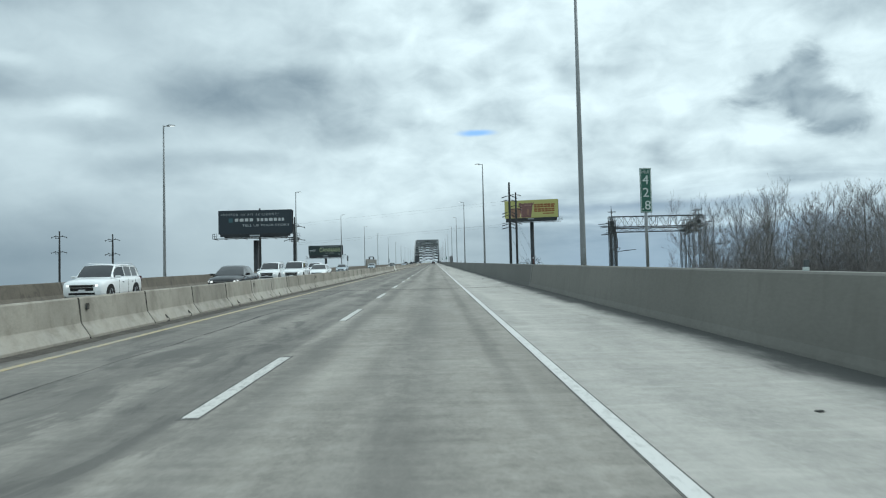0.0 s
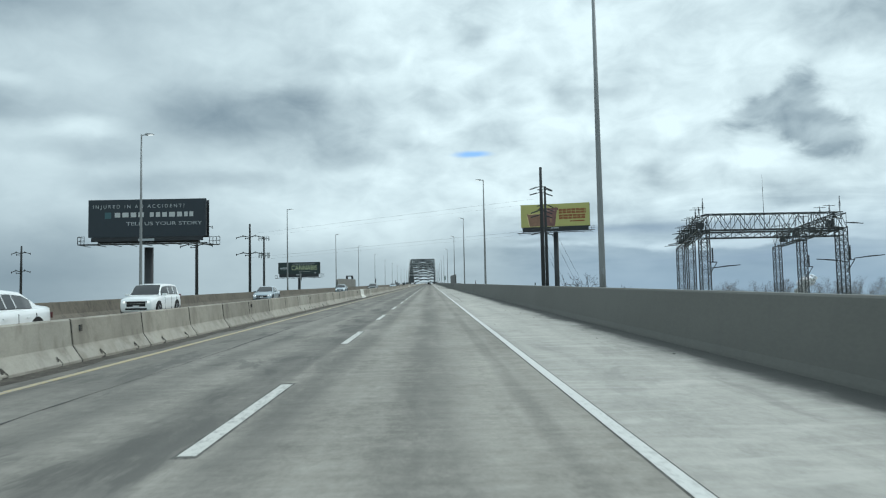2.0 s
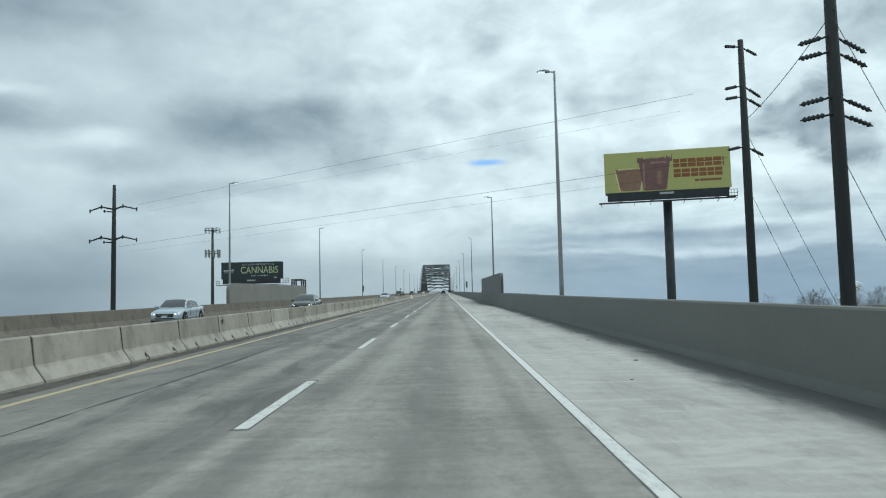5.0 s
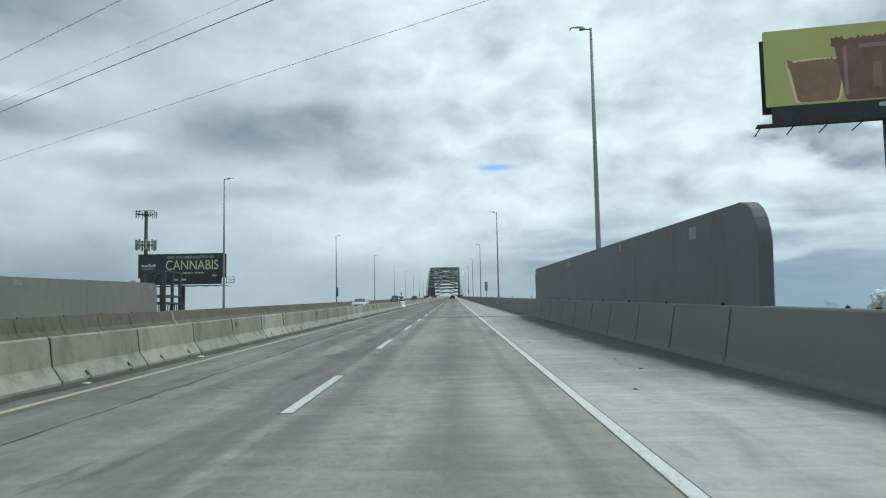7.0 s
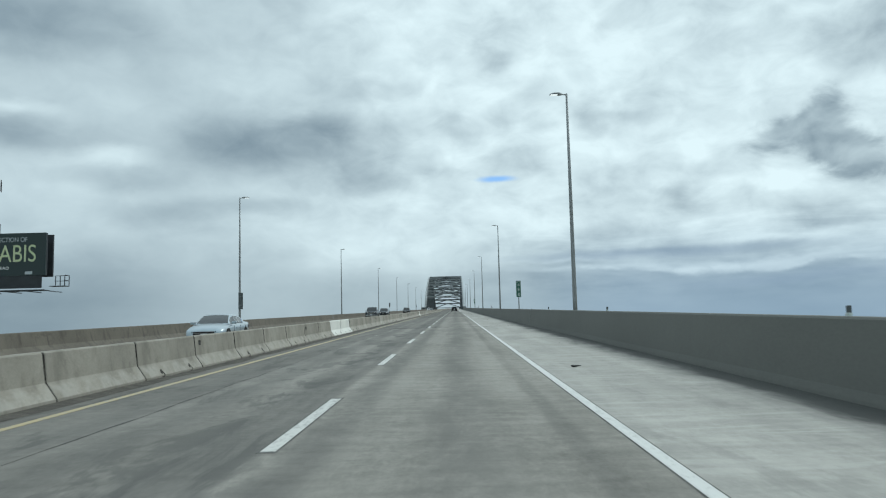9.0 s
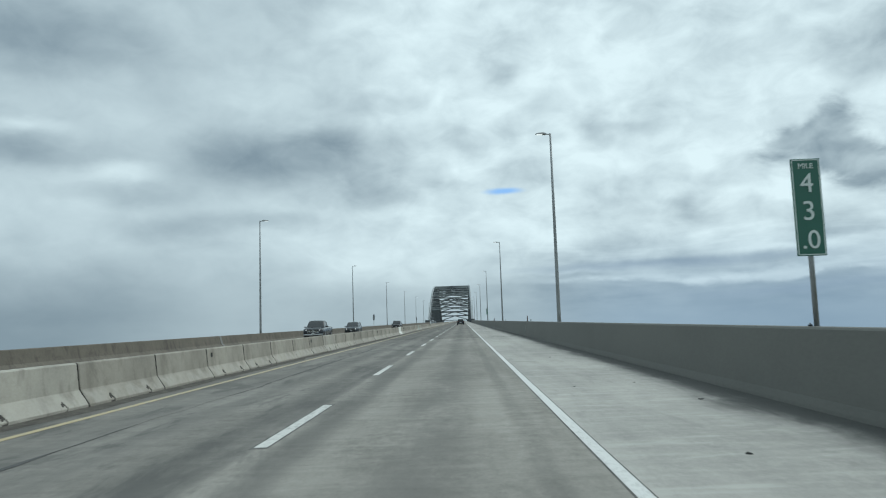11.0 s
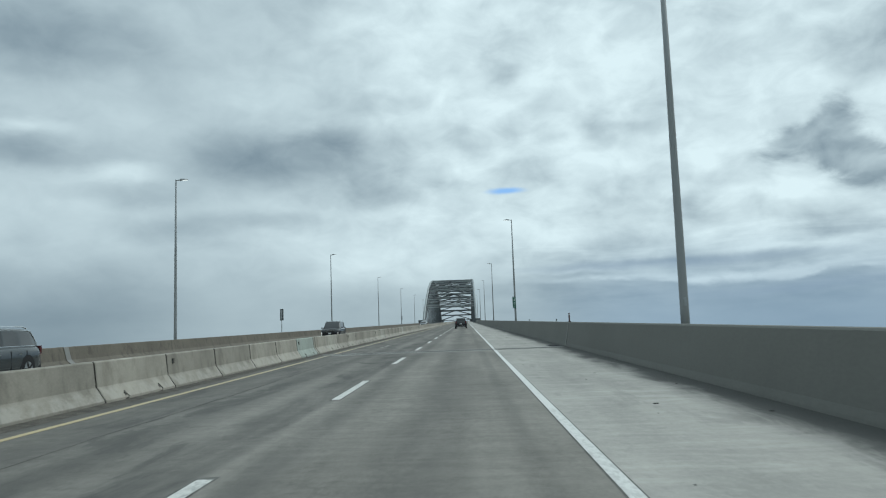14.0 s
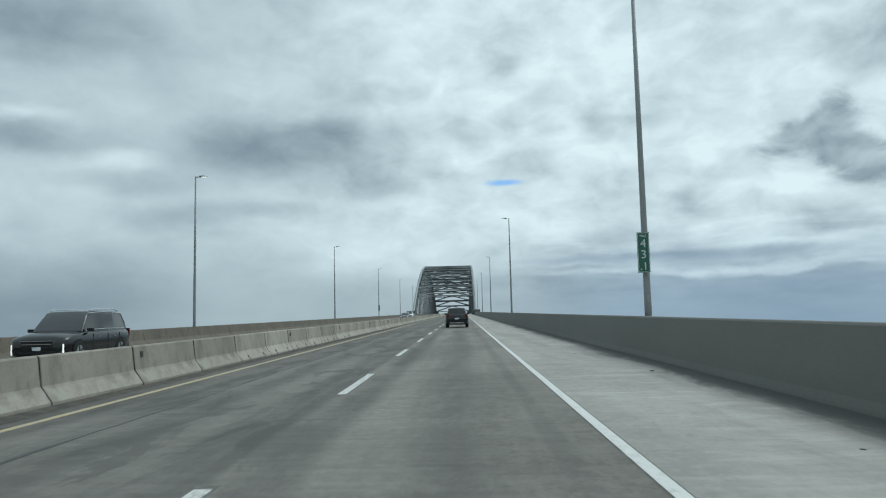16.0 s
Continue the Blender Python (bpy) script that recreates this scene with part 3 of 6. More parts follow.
def road():
    first_deck, second_deck, third_deck = [Y0, *JOINTS[:3]], [*JOINTS[2:5]], [*JOINTS[4:], 600, 760, 834, 1034, 1250, Y1]
    for steps, lane_mat, side_mat in ((third_deck, deck_lane_c, deck_shoulder_c), (second_deck, deck_lane_b, deck_shoulder_b), (first_deck, deck_lane, deck_shoulder)):
        bm = bmesh.new()
        loft(bm, [(-6.755, 0.0), (-6.755, -1.0), (1.61, -1.0), (1.61, 0.0)], steps)
        near = tagged(part("road", bm, lane_mat), "worn grey concrete carriageway with two lanes", "road", kind="structure")
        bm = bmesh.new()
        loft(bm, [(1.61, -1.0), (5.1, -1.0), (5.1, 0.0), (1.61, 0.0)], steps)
        tagged(part("road_shoulder", bm, side_mat), "pale concrete shoulder, darker along the parapet", "road shoulder", kind="structure")
        bm = bmesh.new()
        loft(bm, [(DECK_LEFT, fall(DECK_LEFT)), (DECK_LEFT, -1.3), (-6.755, -1.0), (-6.755, 0.0)], steps)
        far = tagged(part("road_opposite", bm, lane_mat), "worn concrete carriageway of the oncoming traffic", "road", kind="structure")
    # painted lines
    for x, mat, name, label in ((1.556, white_paint, "edge_line", "solid white edge line"), (-5.756, yellow_paint, "edge_line", "solid yellow edge line")):
        bm = bmesh.new()
        loft(bm, [(x - 0.065, 0.0), (x + 0.065, 0.0), (x + 0.065, 0.005), (x - 0.065, 0.005)], [Y0, *JOINTS, 700, 1000, Y1])
        part(name, bm, mat, near, label)
    bm = bmesh.new()
    loft(bm, [(1.472, 0.0), (1.638, 0.0), (1.638, 0.0025), (1.472, 0.0025)], [Y0, *JOINTS, 700, 1000, Y1])
    part("line_border", bm, tar_rim, near, "thin dark dirt border of the edge line")
    for x, mat, label in ((-9.7, yellow_paint, "solid yellow edge line"), (-17.1, white_paint, "solid white edge line")):
        bm = bmesh.new()
        f = fall(x)
        loft(bm, [(x - 0.075, f), (x + 0.075, f), (x + 0.075, f + 0.006), (x - 0.075, f + 0.006)], [Y0, 400, 800, Y1])
        part("edge_line", bm, mat, far, label)

    def dash(parent, x, mat):
        bm = bmesh.new()
        f = fall(x)
        box(bm, x - 0.075, 0, f, x + 0.075, 4.566, f + 0.005)
        for v in bm.verts:
            v.co = SLOPE @ v.co
        return part("lane_dash", bm, mat, parent)

    def rim(parent, x):
        bm = bmesh.new()
        box(bm, x - 0.108, -0.08, 0, x + 0.098, 4.70, 0.0025)
        for v in bm.verts:
            v.co = SLOPE @ v.co
        return part("dash_border", bm, tar_rim, parent)

    first, second, edge = dash(near, -2.06, dash_paint), dash(far, -13.4, dash_paint), rim(near, -2.06)
    for i in range(-2, 70):
        y = 7.232 + 11.931 * i
        for src, parent in ((first, near), (second, far), (edge, near)):
            if src is edge and i > 50:
                continue
            ob = new(src.name.split(".")[0], src.data)
            ob.parent = parent
            ob.location = at(0, y) - at(0, 0)
    for src in (first, second, edge):
        src.location = at(0, 7.232 + 11.931 * 70)
    # saw-cut seam between lane and inner shoulder, and a tar seam on the outer shoulder
    for x, ys, w, name in ((-4.45, (Y0, 600), 0.085, "seam"), (2.2, (122, 152), 0.20, "tar_seam"), (-4.27, (311, 317), 0.07, "old_line"), (-4.25, (323, 327), 0.06, "old_line"), (-4.3, (199, 205), 0.07, "old_line"), (-4.28, (245, 250), 0.06, "old_line"), (-4.3, (464, 471), 0.07, "old_line")):
        bm = bmesh.new()
        pts = []
        y = ys[0]
        while y < ys[1]:
            pts.append(y)
            y += 0.5
        rings = []
        for y in pts:
            o = (0.08 * noise.noise((y * 0.15, x, 0)) + 0.05 * noise.noise((y * 0.9, x, 7))) * (0.35 if x > 0 else 1.0)
            ww = w * max(0.5 if name == "tar_seam" else 0.03, 0.35 + 1.2 * noise.noise((y * 0.16, x, 3)) + 0.9 * noise.noise((y * 1.7, x, 5)))
            rings.append([bm.verts.new(at(x + o + s * ww / 2, y, z)) for s, z in ((-1, 0.002), (1, 0.002), (1, 0.0045), (-1, 0.0045))])
        for a, b in zip(rings, rings[1:]):
            for i in range(4):
                j = (i + 1) % 4
                bm.faces.new((a[i], a[j], b[j], b[i]))
        part(name, bm, {"seam": seam_fill, "tar_seam": seam_faint, "old_line": line_ghost}[name], near, "pale remains of an old line" if name == "old_line" else "dark ragged seam")
    return near


tar_rim = material("tarry_line_border", (0.105, 0.103, 0.095), 0.9, 0, 0.5, 14, 3.0, 0.1)
deck_worn = material("scuffed_dark_concrete", (0.165, 0.162, 0.150), 0.9, 0, 0.3, 20, 2.0, 0.1)
line_ghost = paint_material("worn_off_line_paint", (0.33, 0.33, 0.31), 1.0)
seam_faint = material("faint_tar_smear", (0.225, 0.222, 0.206), 0.85, 0, 0.32, 14, 0.8, 0.1)
seam_fill = material("tar_filled_seam", (0.065, 0.064, 0.062), 0.85, 0, 0.3, 20, 2.0, 0.1)
ground()
river()
carriageway = road()


header_pale = paint_material("pale_patched_concrete", (0.29, 0.286, 0.27), 0.8)
finger_steel = material("dull_finger_steel", (0.20, 0.197, 0.185), 0.6, 0.1, 0.25, 40, 2.0, 0.1)


def deck_joint(y, finger):
    """An expansion joint across both carriageways: a plain rubber gap, or interlocking steel fingers."""
    top = empty("expansion_joint", "steel finger expansion joint across the road" if finger else "narrow dark expansion joint across the road", "expansion joint", "expansion joints across the deck")
    top.matrix_world = SLOPE @ pose(0, y, 0)
    if not finger:
        part("rubber_seal", boxes((-6.4, -0.06, 0.0, 4.75, 0.06, 0.006)), black_gap, top)
        part("steel_nosing", boxes((-6.4, 0.065, 0.0, 4.75, 0.14, 0.005)), finger_steel, top)
        part("steel_nosing", boxes((-6.4, -0.14, 0.0, 4.75, -0.065, 0.005)), finger_steel, top)
        return top
    part("trough", boxes((-6.4, -0.50, 0.0, 4.75, 0.50, 0.003)), black_gap, top, "black gap")
    if finger == 2:
        part("header_band", boxes((-5.9, -0.86, 0.0, 1.35, -0.60, 0.006)), header_pale, top, "pale patched concrete header")
        part("header_band", boxes((1.35, -0.92, 0.0, 4.75, -0.60, 0.006)), deck_shoulder, top)
        part("header_patch", boxes((-5.5, -1.35, 0.0, -4.45, -1.025, 0.006)), header_pale, top, "broader pale patch")
        part("header_band", boxes((-6.4, 0.62, 0.0, 4.75, 0.86, 0.006)), joint_steel, top, "pale worn edge band")
    else:
        part("header_band", boxes((-6.4, -0.80, 0.0, 4.75, -0.56, 0.006)), deck_worn, top)
        part("header_band", boxes((-6.4, 0.56, 0.0, 4.75, 0.80, 0.006)), deck_shoulder, top)
    # interlocking teeth with a winding gap between them, or one long comb over an open slot
    pitch, tooth, sides = (0.26, 0.070, ((-1, 0.20), (1, 0.20))) if finger == 1 else (0.105, 0.036, ((1, 0.44),))
    for side, reach in sides:
        base, tip = side * 0.50, -side * reach
        if finger == 1:
            tip, root = -side * 0.03, side * 0.27
        else:
            root = base - side * 0.07
        line = [(-6.38, base), (-6.38, root)]
        x = -6.35 + (pitch / 2 if side > 0 else 0.0)
        while x < 4.60:
            line += [(x, root), (x + tooth * 0.15, tip), (x + tooth * 0.85, tip), (x + tooth, root)]
            x += pitch
        line += [(4.74, root), (4.74, base)]
        bm = bmesh.new()
        up = [bm.verts.new((px, py, 0.012)) for px, py in line]
        lo = [bm.verts.new((px, py, 0.004)) for px, py in line]
        bm.faces.new(up if side > 0 else up[::-1])
        for i in range(len(line)):
            k = (i + 1) % len(line)
            bm.faces.new((up[i], lo[i], lo[k], up[k]))
        bmesh.ops.recalc_face_normals(bm, faces=bm.faces)
        part("finger_plate", bm, finger_steel, top, "steel comb of fingers")
    for side in (-1, 1):
        y0, y1 = sorted((side * 0.50, side * (0.56 if finger == 1 else 0.60)))
        part("edge_plate", boxes((-6.4, y0, 0.0, 4.75, y1, 0.012)), finger_steel if finger == 1 else joint_steel, top, "worn edge plate")
    return top


for jy in JOINTS:
    deck_joint(jy - {459.6: 1.1, 264.9: 0.3}.get(jy, 0.0), {264.9: 1, 459.6: 2}.get(jy, 0))


def parapets():
    """Cast parapets, one length from joint to joint, each with its sloped toe."""
    cuts = [Y0, *JOINTS, 525, 590, 655, 720, 834]
    right = [(4.86, 0.0), (4.87, 0.05), (4.905, 0.16), (5.05, 1.06), (5.075, 1.09), (5.33, 1.09), (5.36, 1.06), (5.42, -1.0), (5.11, -1.0), (5.11, 0.0)]
    left = [(-18.0, fall(-18)), (-18.0, fall(-18) + 0.08), (-18.28, fall(-18) + 0.34), (-18.43, 0.72), (-18.46, 0.745), (-18.74, 0.745), (-18.77, 0.70), (-18.9, -1.3), (-18.0, -1.3)]
    for k, (a, b) in enumerate(zip(cuts, cuts[1:])):
        for name, prof, mat, label in (("wall_right", right, parapet_concrete, "long grey cast concrete bridge parapet"), ("wall_left", left, parapet_old, "streaked old concrete bridge parapet")):
            bm = bmesh.new()
            n = max(2, int((b - a) / 8))
            loft(bm, prof, [a + 0.04 + (b - a - 0.08) * i / n for i in range(n + 1)])
            if k == 0 and name == "wall_right":
                mat, label = parapet_first, "pale weathered cast concrete bridge parapet"
            w = tagged(part(name, bm, mat), label, "parapet", kind="structure")
            # end cap at the joint, coloured lighter for the light its end face catches
            if k and k < 7:
                bm = bmesh.new()
                s = 0.006
                if name == "wall_right":
                    loft(bm, [(x - s, z + (s if z > 1 else 0)) for x, z in right[:6]] + [(5.33, 0.2)], [a + 0.05, a + 0.32])
                    part("end_block", bm, parapet_end, w, "parapet end painted paler for the light it catches")
                else:
                    loft(bm, [(x + s, z + (s if z > 0.7 else 0)) for x, z in left[:6]] + [(-18.7, 0.1)], [a + 0.05, a + 0.5])
                    part("end_block", bm, parapet_end, w, "parapet end painted paler for the light it catches")


parapet_end = material("pale_parapet_end", (0.205, 0.205, 0.194), 0.9, 0, 0.12, 22, 1.0, 0.2, 0.2)
parapets()


def piers():
    for i in range(14):
        y = -30 + 61 * i
        if y > 860:
            break
        p = at(0, y, -1.0)
        bm = bmesh.new()
        box(bm, -19.2, y - 1.2, p.z - 2.2, 5.8, y + 1.2, p.z - 0.1)
        for x in (-15, -2):
            box(bm, x - 1.2, y - 0.9, -10.5, x + 1.2, y + 0.9, p.z - 2.2)
        tagged(part("pier", bm, parapet_concrete), "plain concrete pier under the raised road", "pier", kind="structure")


piers()

# ---- median barrier, one precast length after another ----
JERSEY = [(-0.305, 0.0), (-0.305, 0.075), (-0.13, 0.33), (-0.085, 0.79), (-0.06, 0.815), (0.06, 0.815), (0.085, 0.79), (0.13, 0.33), (0.305, 0.075), (0.305, 0.0)]


def jersey(mat, length, label, worn, notches=True):
    """One precast barrier with chamfered ends, knocked edges and lifting slots at the foot."""
    bm = bmesh.new()
    rnd = random.Random(worn)
    n = 12
    rings = []
    for i in range(n + 1):
        y = (0.010 + (length - 0.02) * i / n) if i not in (1, n - 1) else (0.04 if i == 1 else length - 0.04)
        ring = []
        for x, z in JERSEY:
            chip = 0.010 * rnd.random() if z > 0.7 or z < 0.1 else 0.004 * rnd.random()
            if i in (0, n):
                chip += 0.014 if 0.05 < z else 0.006
            ring.append(bm.verts.new((x - math.copysign(chip, x), y, max(0, z - (chip * 0.6 if z > 0.5 else 0)))))
        rings.append(ring)
    m = len(JERSEY)
    for a, b in zip(rings, rings[1:]):
        for i in range(m):
            j = (i + 1) % m
            bm.faces.new((a[i], a[j], b[j], b[i]))
    bm.faces.new(rings[0][::-1])
    bm.faces.new(rings[-1])
    ob = tagged(part("concrete_barrier", bm, mat), label, "concrete barrier", "precast barriers along the median")
    # near-black slab added in the gap, its colour standing for the joint's shade
    bm = bmesh.new()
    loft(bm, [(x * 0.985, z * 0.99) for x, z in JERSEY], [length - 0.012, length + 0.012], False)
    part("joint_shade", bm, joint_dark, ob, "dark open joint")
    if notches:
        for y in (length * 0.24, length * 0.74):
            # dark plate on the foot's face; its colour gives the slot's shade
            bm = bmesh.new()
            vs = [bm.verts.new(p) for p in ((0.309, y, 0.02), (0.309, y + 0.13, 0.02), (0.309, y + 0.15, 0.085), (0.235, y + 0.08, 0.195), (0.262, y + 0.02, 0.16))]
            bm.faces.new(vs)
            back = [bm.verts.new(v.co - Vector((0.05, 0, 0))) for v in vs]
            for i in range(5):
                j = (i + 1) % 5
                bm.faces.new((vs[i], vs[j], back[j], back[i]))
            part("lifting_slot", bm, slot_dark, ob, "lifting slot with its shade as dark colour")
    return ob


joint_dark = material("joint_shade_dark", (0.022, 0.021, 0.019), 0.95, 0, 0.2, 30, 4.0, 0.1)
slot_dark = material("dark_slot_and_housing", (0.060, 0.056, 0.050), 0.95, 0, 0.3, 30, 4.0, 0.1)
grit = material("gutter_grit", (0.075, 0.068, 0.058), 0.95, 0, 0.5, 16, 3.0, 0.5)
LEN = 3.652
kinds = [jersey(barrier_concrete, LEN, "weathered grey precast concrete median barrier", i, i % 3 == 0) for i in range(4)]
greenish = jersey(barrier_green, LEN, "pale green-grey precast barrier beside the joint", 6)
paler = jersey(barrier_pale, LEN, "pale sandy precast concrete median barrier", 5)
fresh = jersey(barrier_white, LEN, "clean white newer precast concrete median barrier", 9)


PALE = (32, 70, 101, 148, 186, 240, 268, 344, 372, 463.5, 489, 511)


def reflector():
    top = empty("barrier_reflector", "small square delineator on the side of the barrier", "reflector", "delineators on the barrier")
    part("housing", boxes((0.0, -0.05, -0.05, 0.03, 0.05, 0.07), bevel=0.006), slot_dark, top)
    part("lens", boxes((0.005, -0.045, -0.04, 0.024, -0.052, 0.05)), sign_back, top)
    return top


def median():
    rnd = random.Random(4)
    anchors = {Y0: 15.58, 40.6: 137.42, 153.0: 200.0, 264.9: 286.46, 330.1: 390.49, 394.2: 419.0, 459.6: 495.35, 525: 530, 590: 592, 655: 657}
    cuts = [Y0, *JOINTS, 525, 590, 655, 720]
    whites = (137.4, 315.7, 319.3, 419.0)
    ref = reflector()
    ref_n = 0
    for a, b in zip(cuts, cuts[1:]):
        y = anchors[a]
        while y - LEN > a:
            y -= LEN
        while y + LEN < b - 0.05:
            pale = any(abs(y - w) < 0.6 for w in whites)
            src = fresh if pale else greenish if abs(y - 455.5) < 0.6 else paler if any(abs(y - w) < 1.9 for w in PALE) else kinds[rnd.randrange(4)]
            lean = rnd.uniform(-0.012, 0.012)
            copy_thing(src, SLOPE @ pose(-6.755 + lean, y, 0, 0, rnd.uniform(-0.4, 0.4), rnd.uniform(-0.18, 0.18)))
            if int(y / LEN) % 4 == 0 and y < 600:
                copy_thing(ref, SLOPE @ pose(-6.755 + 0.10, y + 0.35, 0.62))
                ref_n += 1
            y += LEN
        # short closing pieces cast at the deck joint
        first = anchors[a]
        while first - LEN > a:
            first -= LEN
        for s, e in ((a + 0.05, first), (y, b - 0.05)):
            if e - s > 0.25:
                bm = bmesh.new()
                loft(bm, [(x * 0.99, z) for x, z in JERSEY], [0, e - s - 0.015], False)
                piece = tagged(part("concrete_barrier", bm, barrier_concrete), "short grey closing length of concrete barrier", "concrete barrier", "precast barriers along the median")
                piece.matrix_world = SLOPE @ pose(-6.755, s, 0)
    for i, src in enumerate((*kinds, fresh, greenish, paler)):
        src.matrix_world = SLOPE @ pose(-6.755, 722 + LEN * i, 0)
    ref.matrix_world = SLOPE @ pose(-6.655, 724, 0.62)
    bm = bmesh.new()
    loft(bm, [(x - 6.755, z) for x, z in JERSEY], [748, 834, 1034, 1300])
    tagged(part("barrier_run", bm, barrier_concrete), "distant run of grey concrete median barrier", "concrete barrier", kind="structure")
    # grit swept against the foot of the barrier
    bm = bmesh.new()
    rings = []
    y = Y0
    while y < 560:
        w = 0.30 + 0.20 * noise.noise((y * 0.4, 0, 0)) + 0.08 * noise.noise((y * 2.1, 0, 0))
        rings.append([bm.verts.new(at(x, y, z)) for x, z in ((-6.46, 0.0), (-6.46, 0.03), (-6.46 + max(0.04, w), 0.003))])
        y += 0.8
    for a, b in zip(rings, rings[1:]):
        for i in range(3):
            j = (i + 1) % 3
            bm.faces.new((a[i], a[j], b[j], b[i]))
    tagged(part("gutter_grit", bm, grit), "dark grit gathered at the barrier's foot", "grit", kind="stuff")


median()

# ---- street lamps ----


arm_scale = 1.08


def street_lamp(height, arm, label):
    """Tapered steel mast with a short arm and a flat lamp head; the arm reaches towards +x."""
    top = empty("street_lamp", label, "street lamp", "lamps along the bridge")
    bm = bmesh.new()
    tube(bm, [(0, 0, -1.0), (0, 0, 0.6), (0, 0, height * 0.55), (0, 0, height)], [0.112, 0.106, 0.080, 0.050], 12)
    part("mast", bm, pole_metal, top, smooth=True)
    s = math.copysign(1, arm)
    bm = bmesh.new()
    tube(bm, [(0, 0, height - 0.06), (s * 0.12, 0, height - 0.05), (s * 0.26, 0, height - 0.03)], [0.035, 0.03, 0.03], 8)
    part("arm", bm, pole_metal, top, smooth=True)
    # housing: a narrow neck that broadens into a thin flat shoe
    bm = bmesh.new()
    rings = []
    for x, w, z0, z1 in ((0.20, 0.045, -0.06, 0.0), (0.28, 0.10, -0.065, 0.045), (0.42, 0.15, -0.05, 0.055), (0.62, 0.16, -0.035, 0.035), (0.76, 0.14, -0.03, -0.005)):
        x *= arm_scale
        rings.append([bm.verts.new((s * x, y, height + z)) for y, z in ((-w, z0), (w, z0), (w, (z0 + z1) / 2), (w * 0.7, z1), (-w * 0.7, z1), (-w, (z0 + z1) / 2))])
    for a, b in zip(rings, rings[1:]):
        for i in range(6):
            j = (i + 1) % 6
            bm.faces.new((a[i], a[j], b[j], b[i]))
    bm.faces.new(rings[0])
    bm.faces.new(rings[-1][::-1])
    head = part("lamp_head", bm, pole_metal, top, "flat grey lamp head")
    xs = sorted((s * 0.42 * arm_scale, s * 0.72 * arm_scale))
    bm = bmesh.new()
    box(bm, xs[0], -0.12, height - 0.065, xs[1], 0.12, height - 0.045)
    part("lens", bm, lamp_glass, head, "bright white lamp lens")
    part("base_plate", boxes((-0.3, -0.2, -1.0, 0.2, 0.2, -0.92)), galvanised, top)
    part("hand_hole_cover", boxes((-0.035, -0.118, 0.45, 0.035, -0.09, 0.65), bevel=0.008), galvanised, top)
    return top


right_lamp = street_lamp(10.65, -0.9, "tall slim steel street lamp outside the parapet")
left_lamp = street_lamp(11.0, 0.9, "tall slim steel street lamp on the far parapet")
for lamp, x, z, ys in ((right_lamp, 5.535, 1.05, (29.4, 86.75, 142.3, 191.5, 243.2, 312.8, 377.2, 441.5, 506.9, 573.7, 639, 704, 769, 834)), (left_lamp, -19.158, 0.62, (58.4, 114.3, 169.9, 226.7, 279.8, 345.2, 409.9, 476.3, 540.5, 605, 670, 735, 800))):
    for i, y in enumerate(ys):
        m = stand(x, y, z, random.uniform(-3, 3))
        if i + 1 < len(ys):
            copy_thing(lamp, m)
        else:
            lamp.matrix_world = m
# brackets that carry the masts on the parapets
for x, ys, s in ((5.535, (29.4, 86.75, 142.3, 191.5, 243.2, 312.8, 377.2, 441.5, 506.9, 573.7), 1), (-19.158, (58.4, 114.3, 169.9, 226.7, 279.8, 345.2, 409.9, 476.3, 540.5), -1)):
    for y in ys:
        bm = boxes((-0.45 if s > 0 else -0.3, -0.35, -0.9, 0.3 if s > 0 else 0.45, 0.35, -0.02), bevel=0.03)
        b = part("lamp_pedestal", bm, parapet_concrete)
        b.matrix_world = stand(x, y, (1.05 if s > 0 else 0.62) - 1.0)
        tagged(b, "concrete pedestal carrying a lamp mast", "pedestal", "lamp pedestals")

# ---- signs ----


def mile_sign(lines, w, h, label, post=None):
    """A tall green mile board; lines: words or figures with their heights and sizes."""
    top = empty("mile_sign", label, "road sign", "mile boards")
    board = part("panel", boxes((-w / 2, -0.012, 0, w / 2, 0.012, h), bevel=0.004), sign_green, top)
    part("border", boxes((-w / 2 + 0.012, -0.016, 0.012, -w / 2 + 0.024, -0.012, h - 0.012), (w / 2 - 0.024, -0.016, 0.012, w / 2 - 0.012, -0.012, h - 0.012), (-w / 2 + 0.012, -0.016, h - 0.024, w / 2 - 0.012, -0.012, h - 0.012), (-w / 2 + 0.012, -0.016, 0.012, w / 2 - 0.012, -0.012, 0.024)), sign_white, board)
    for text, z, size in lines:
        lettering("lettering", text, size, sign_white, board, facing(0, -0.016, z))
    if post:
        bm = bmesh.new()
        tube(bm, [(0, 0.05, -post), (0, 0.05, h * 0.9)], [0.04, 0.04], 8)
        part("post", bm, galvanised, top, smooth=True)
    return top


mile_sign((("MILE", 1.01, 0.098), ("4", 0.805, 0.32), ("2", 0.49, 0.32), (".8", 0.17, 0.32)), 0.28, 1.11, "green mile board on its own post behind the parapet", 1.6).matrix_world = stand(5.42, 20.1, 2.43)
mile_sign((("MILE", 1.31, 0.11), ("4", 1.05, 0.40), ("3", 0.64, 0.40), (".0", 0.22, 0.38)), 0.42, 1.42, "green mile board on a steel post at the parapet", 1.1).matrix_world = stand(5.3, 343.9, 2.1)
mile_sign((("MILE", 1.09, 0.10), ("4", 0.86, 0.35), ("3", 0.53, 0.35), (".1", 0.18, 0.34)), 0.36, 1.2, "green mile board strapped to a lamp mast").matrix_world = stand(5.44, 506.75, 2.37)


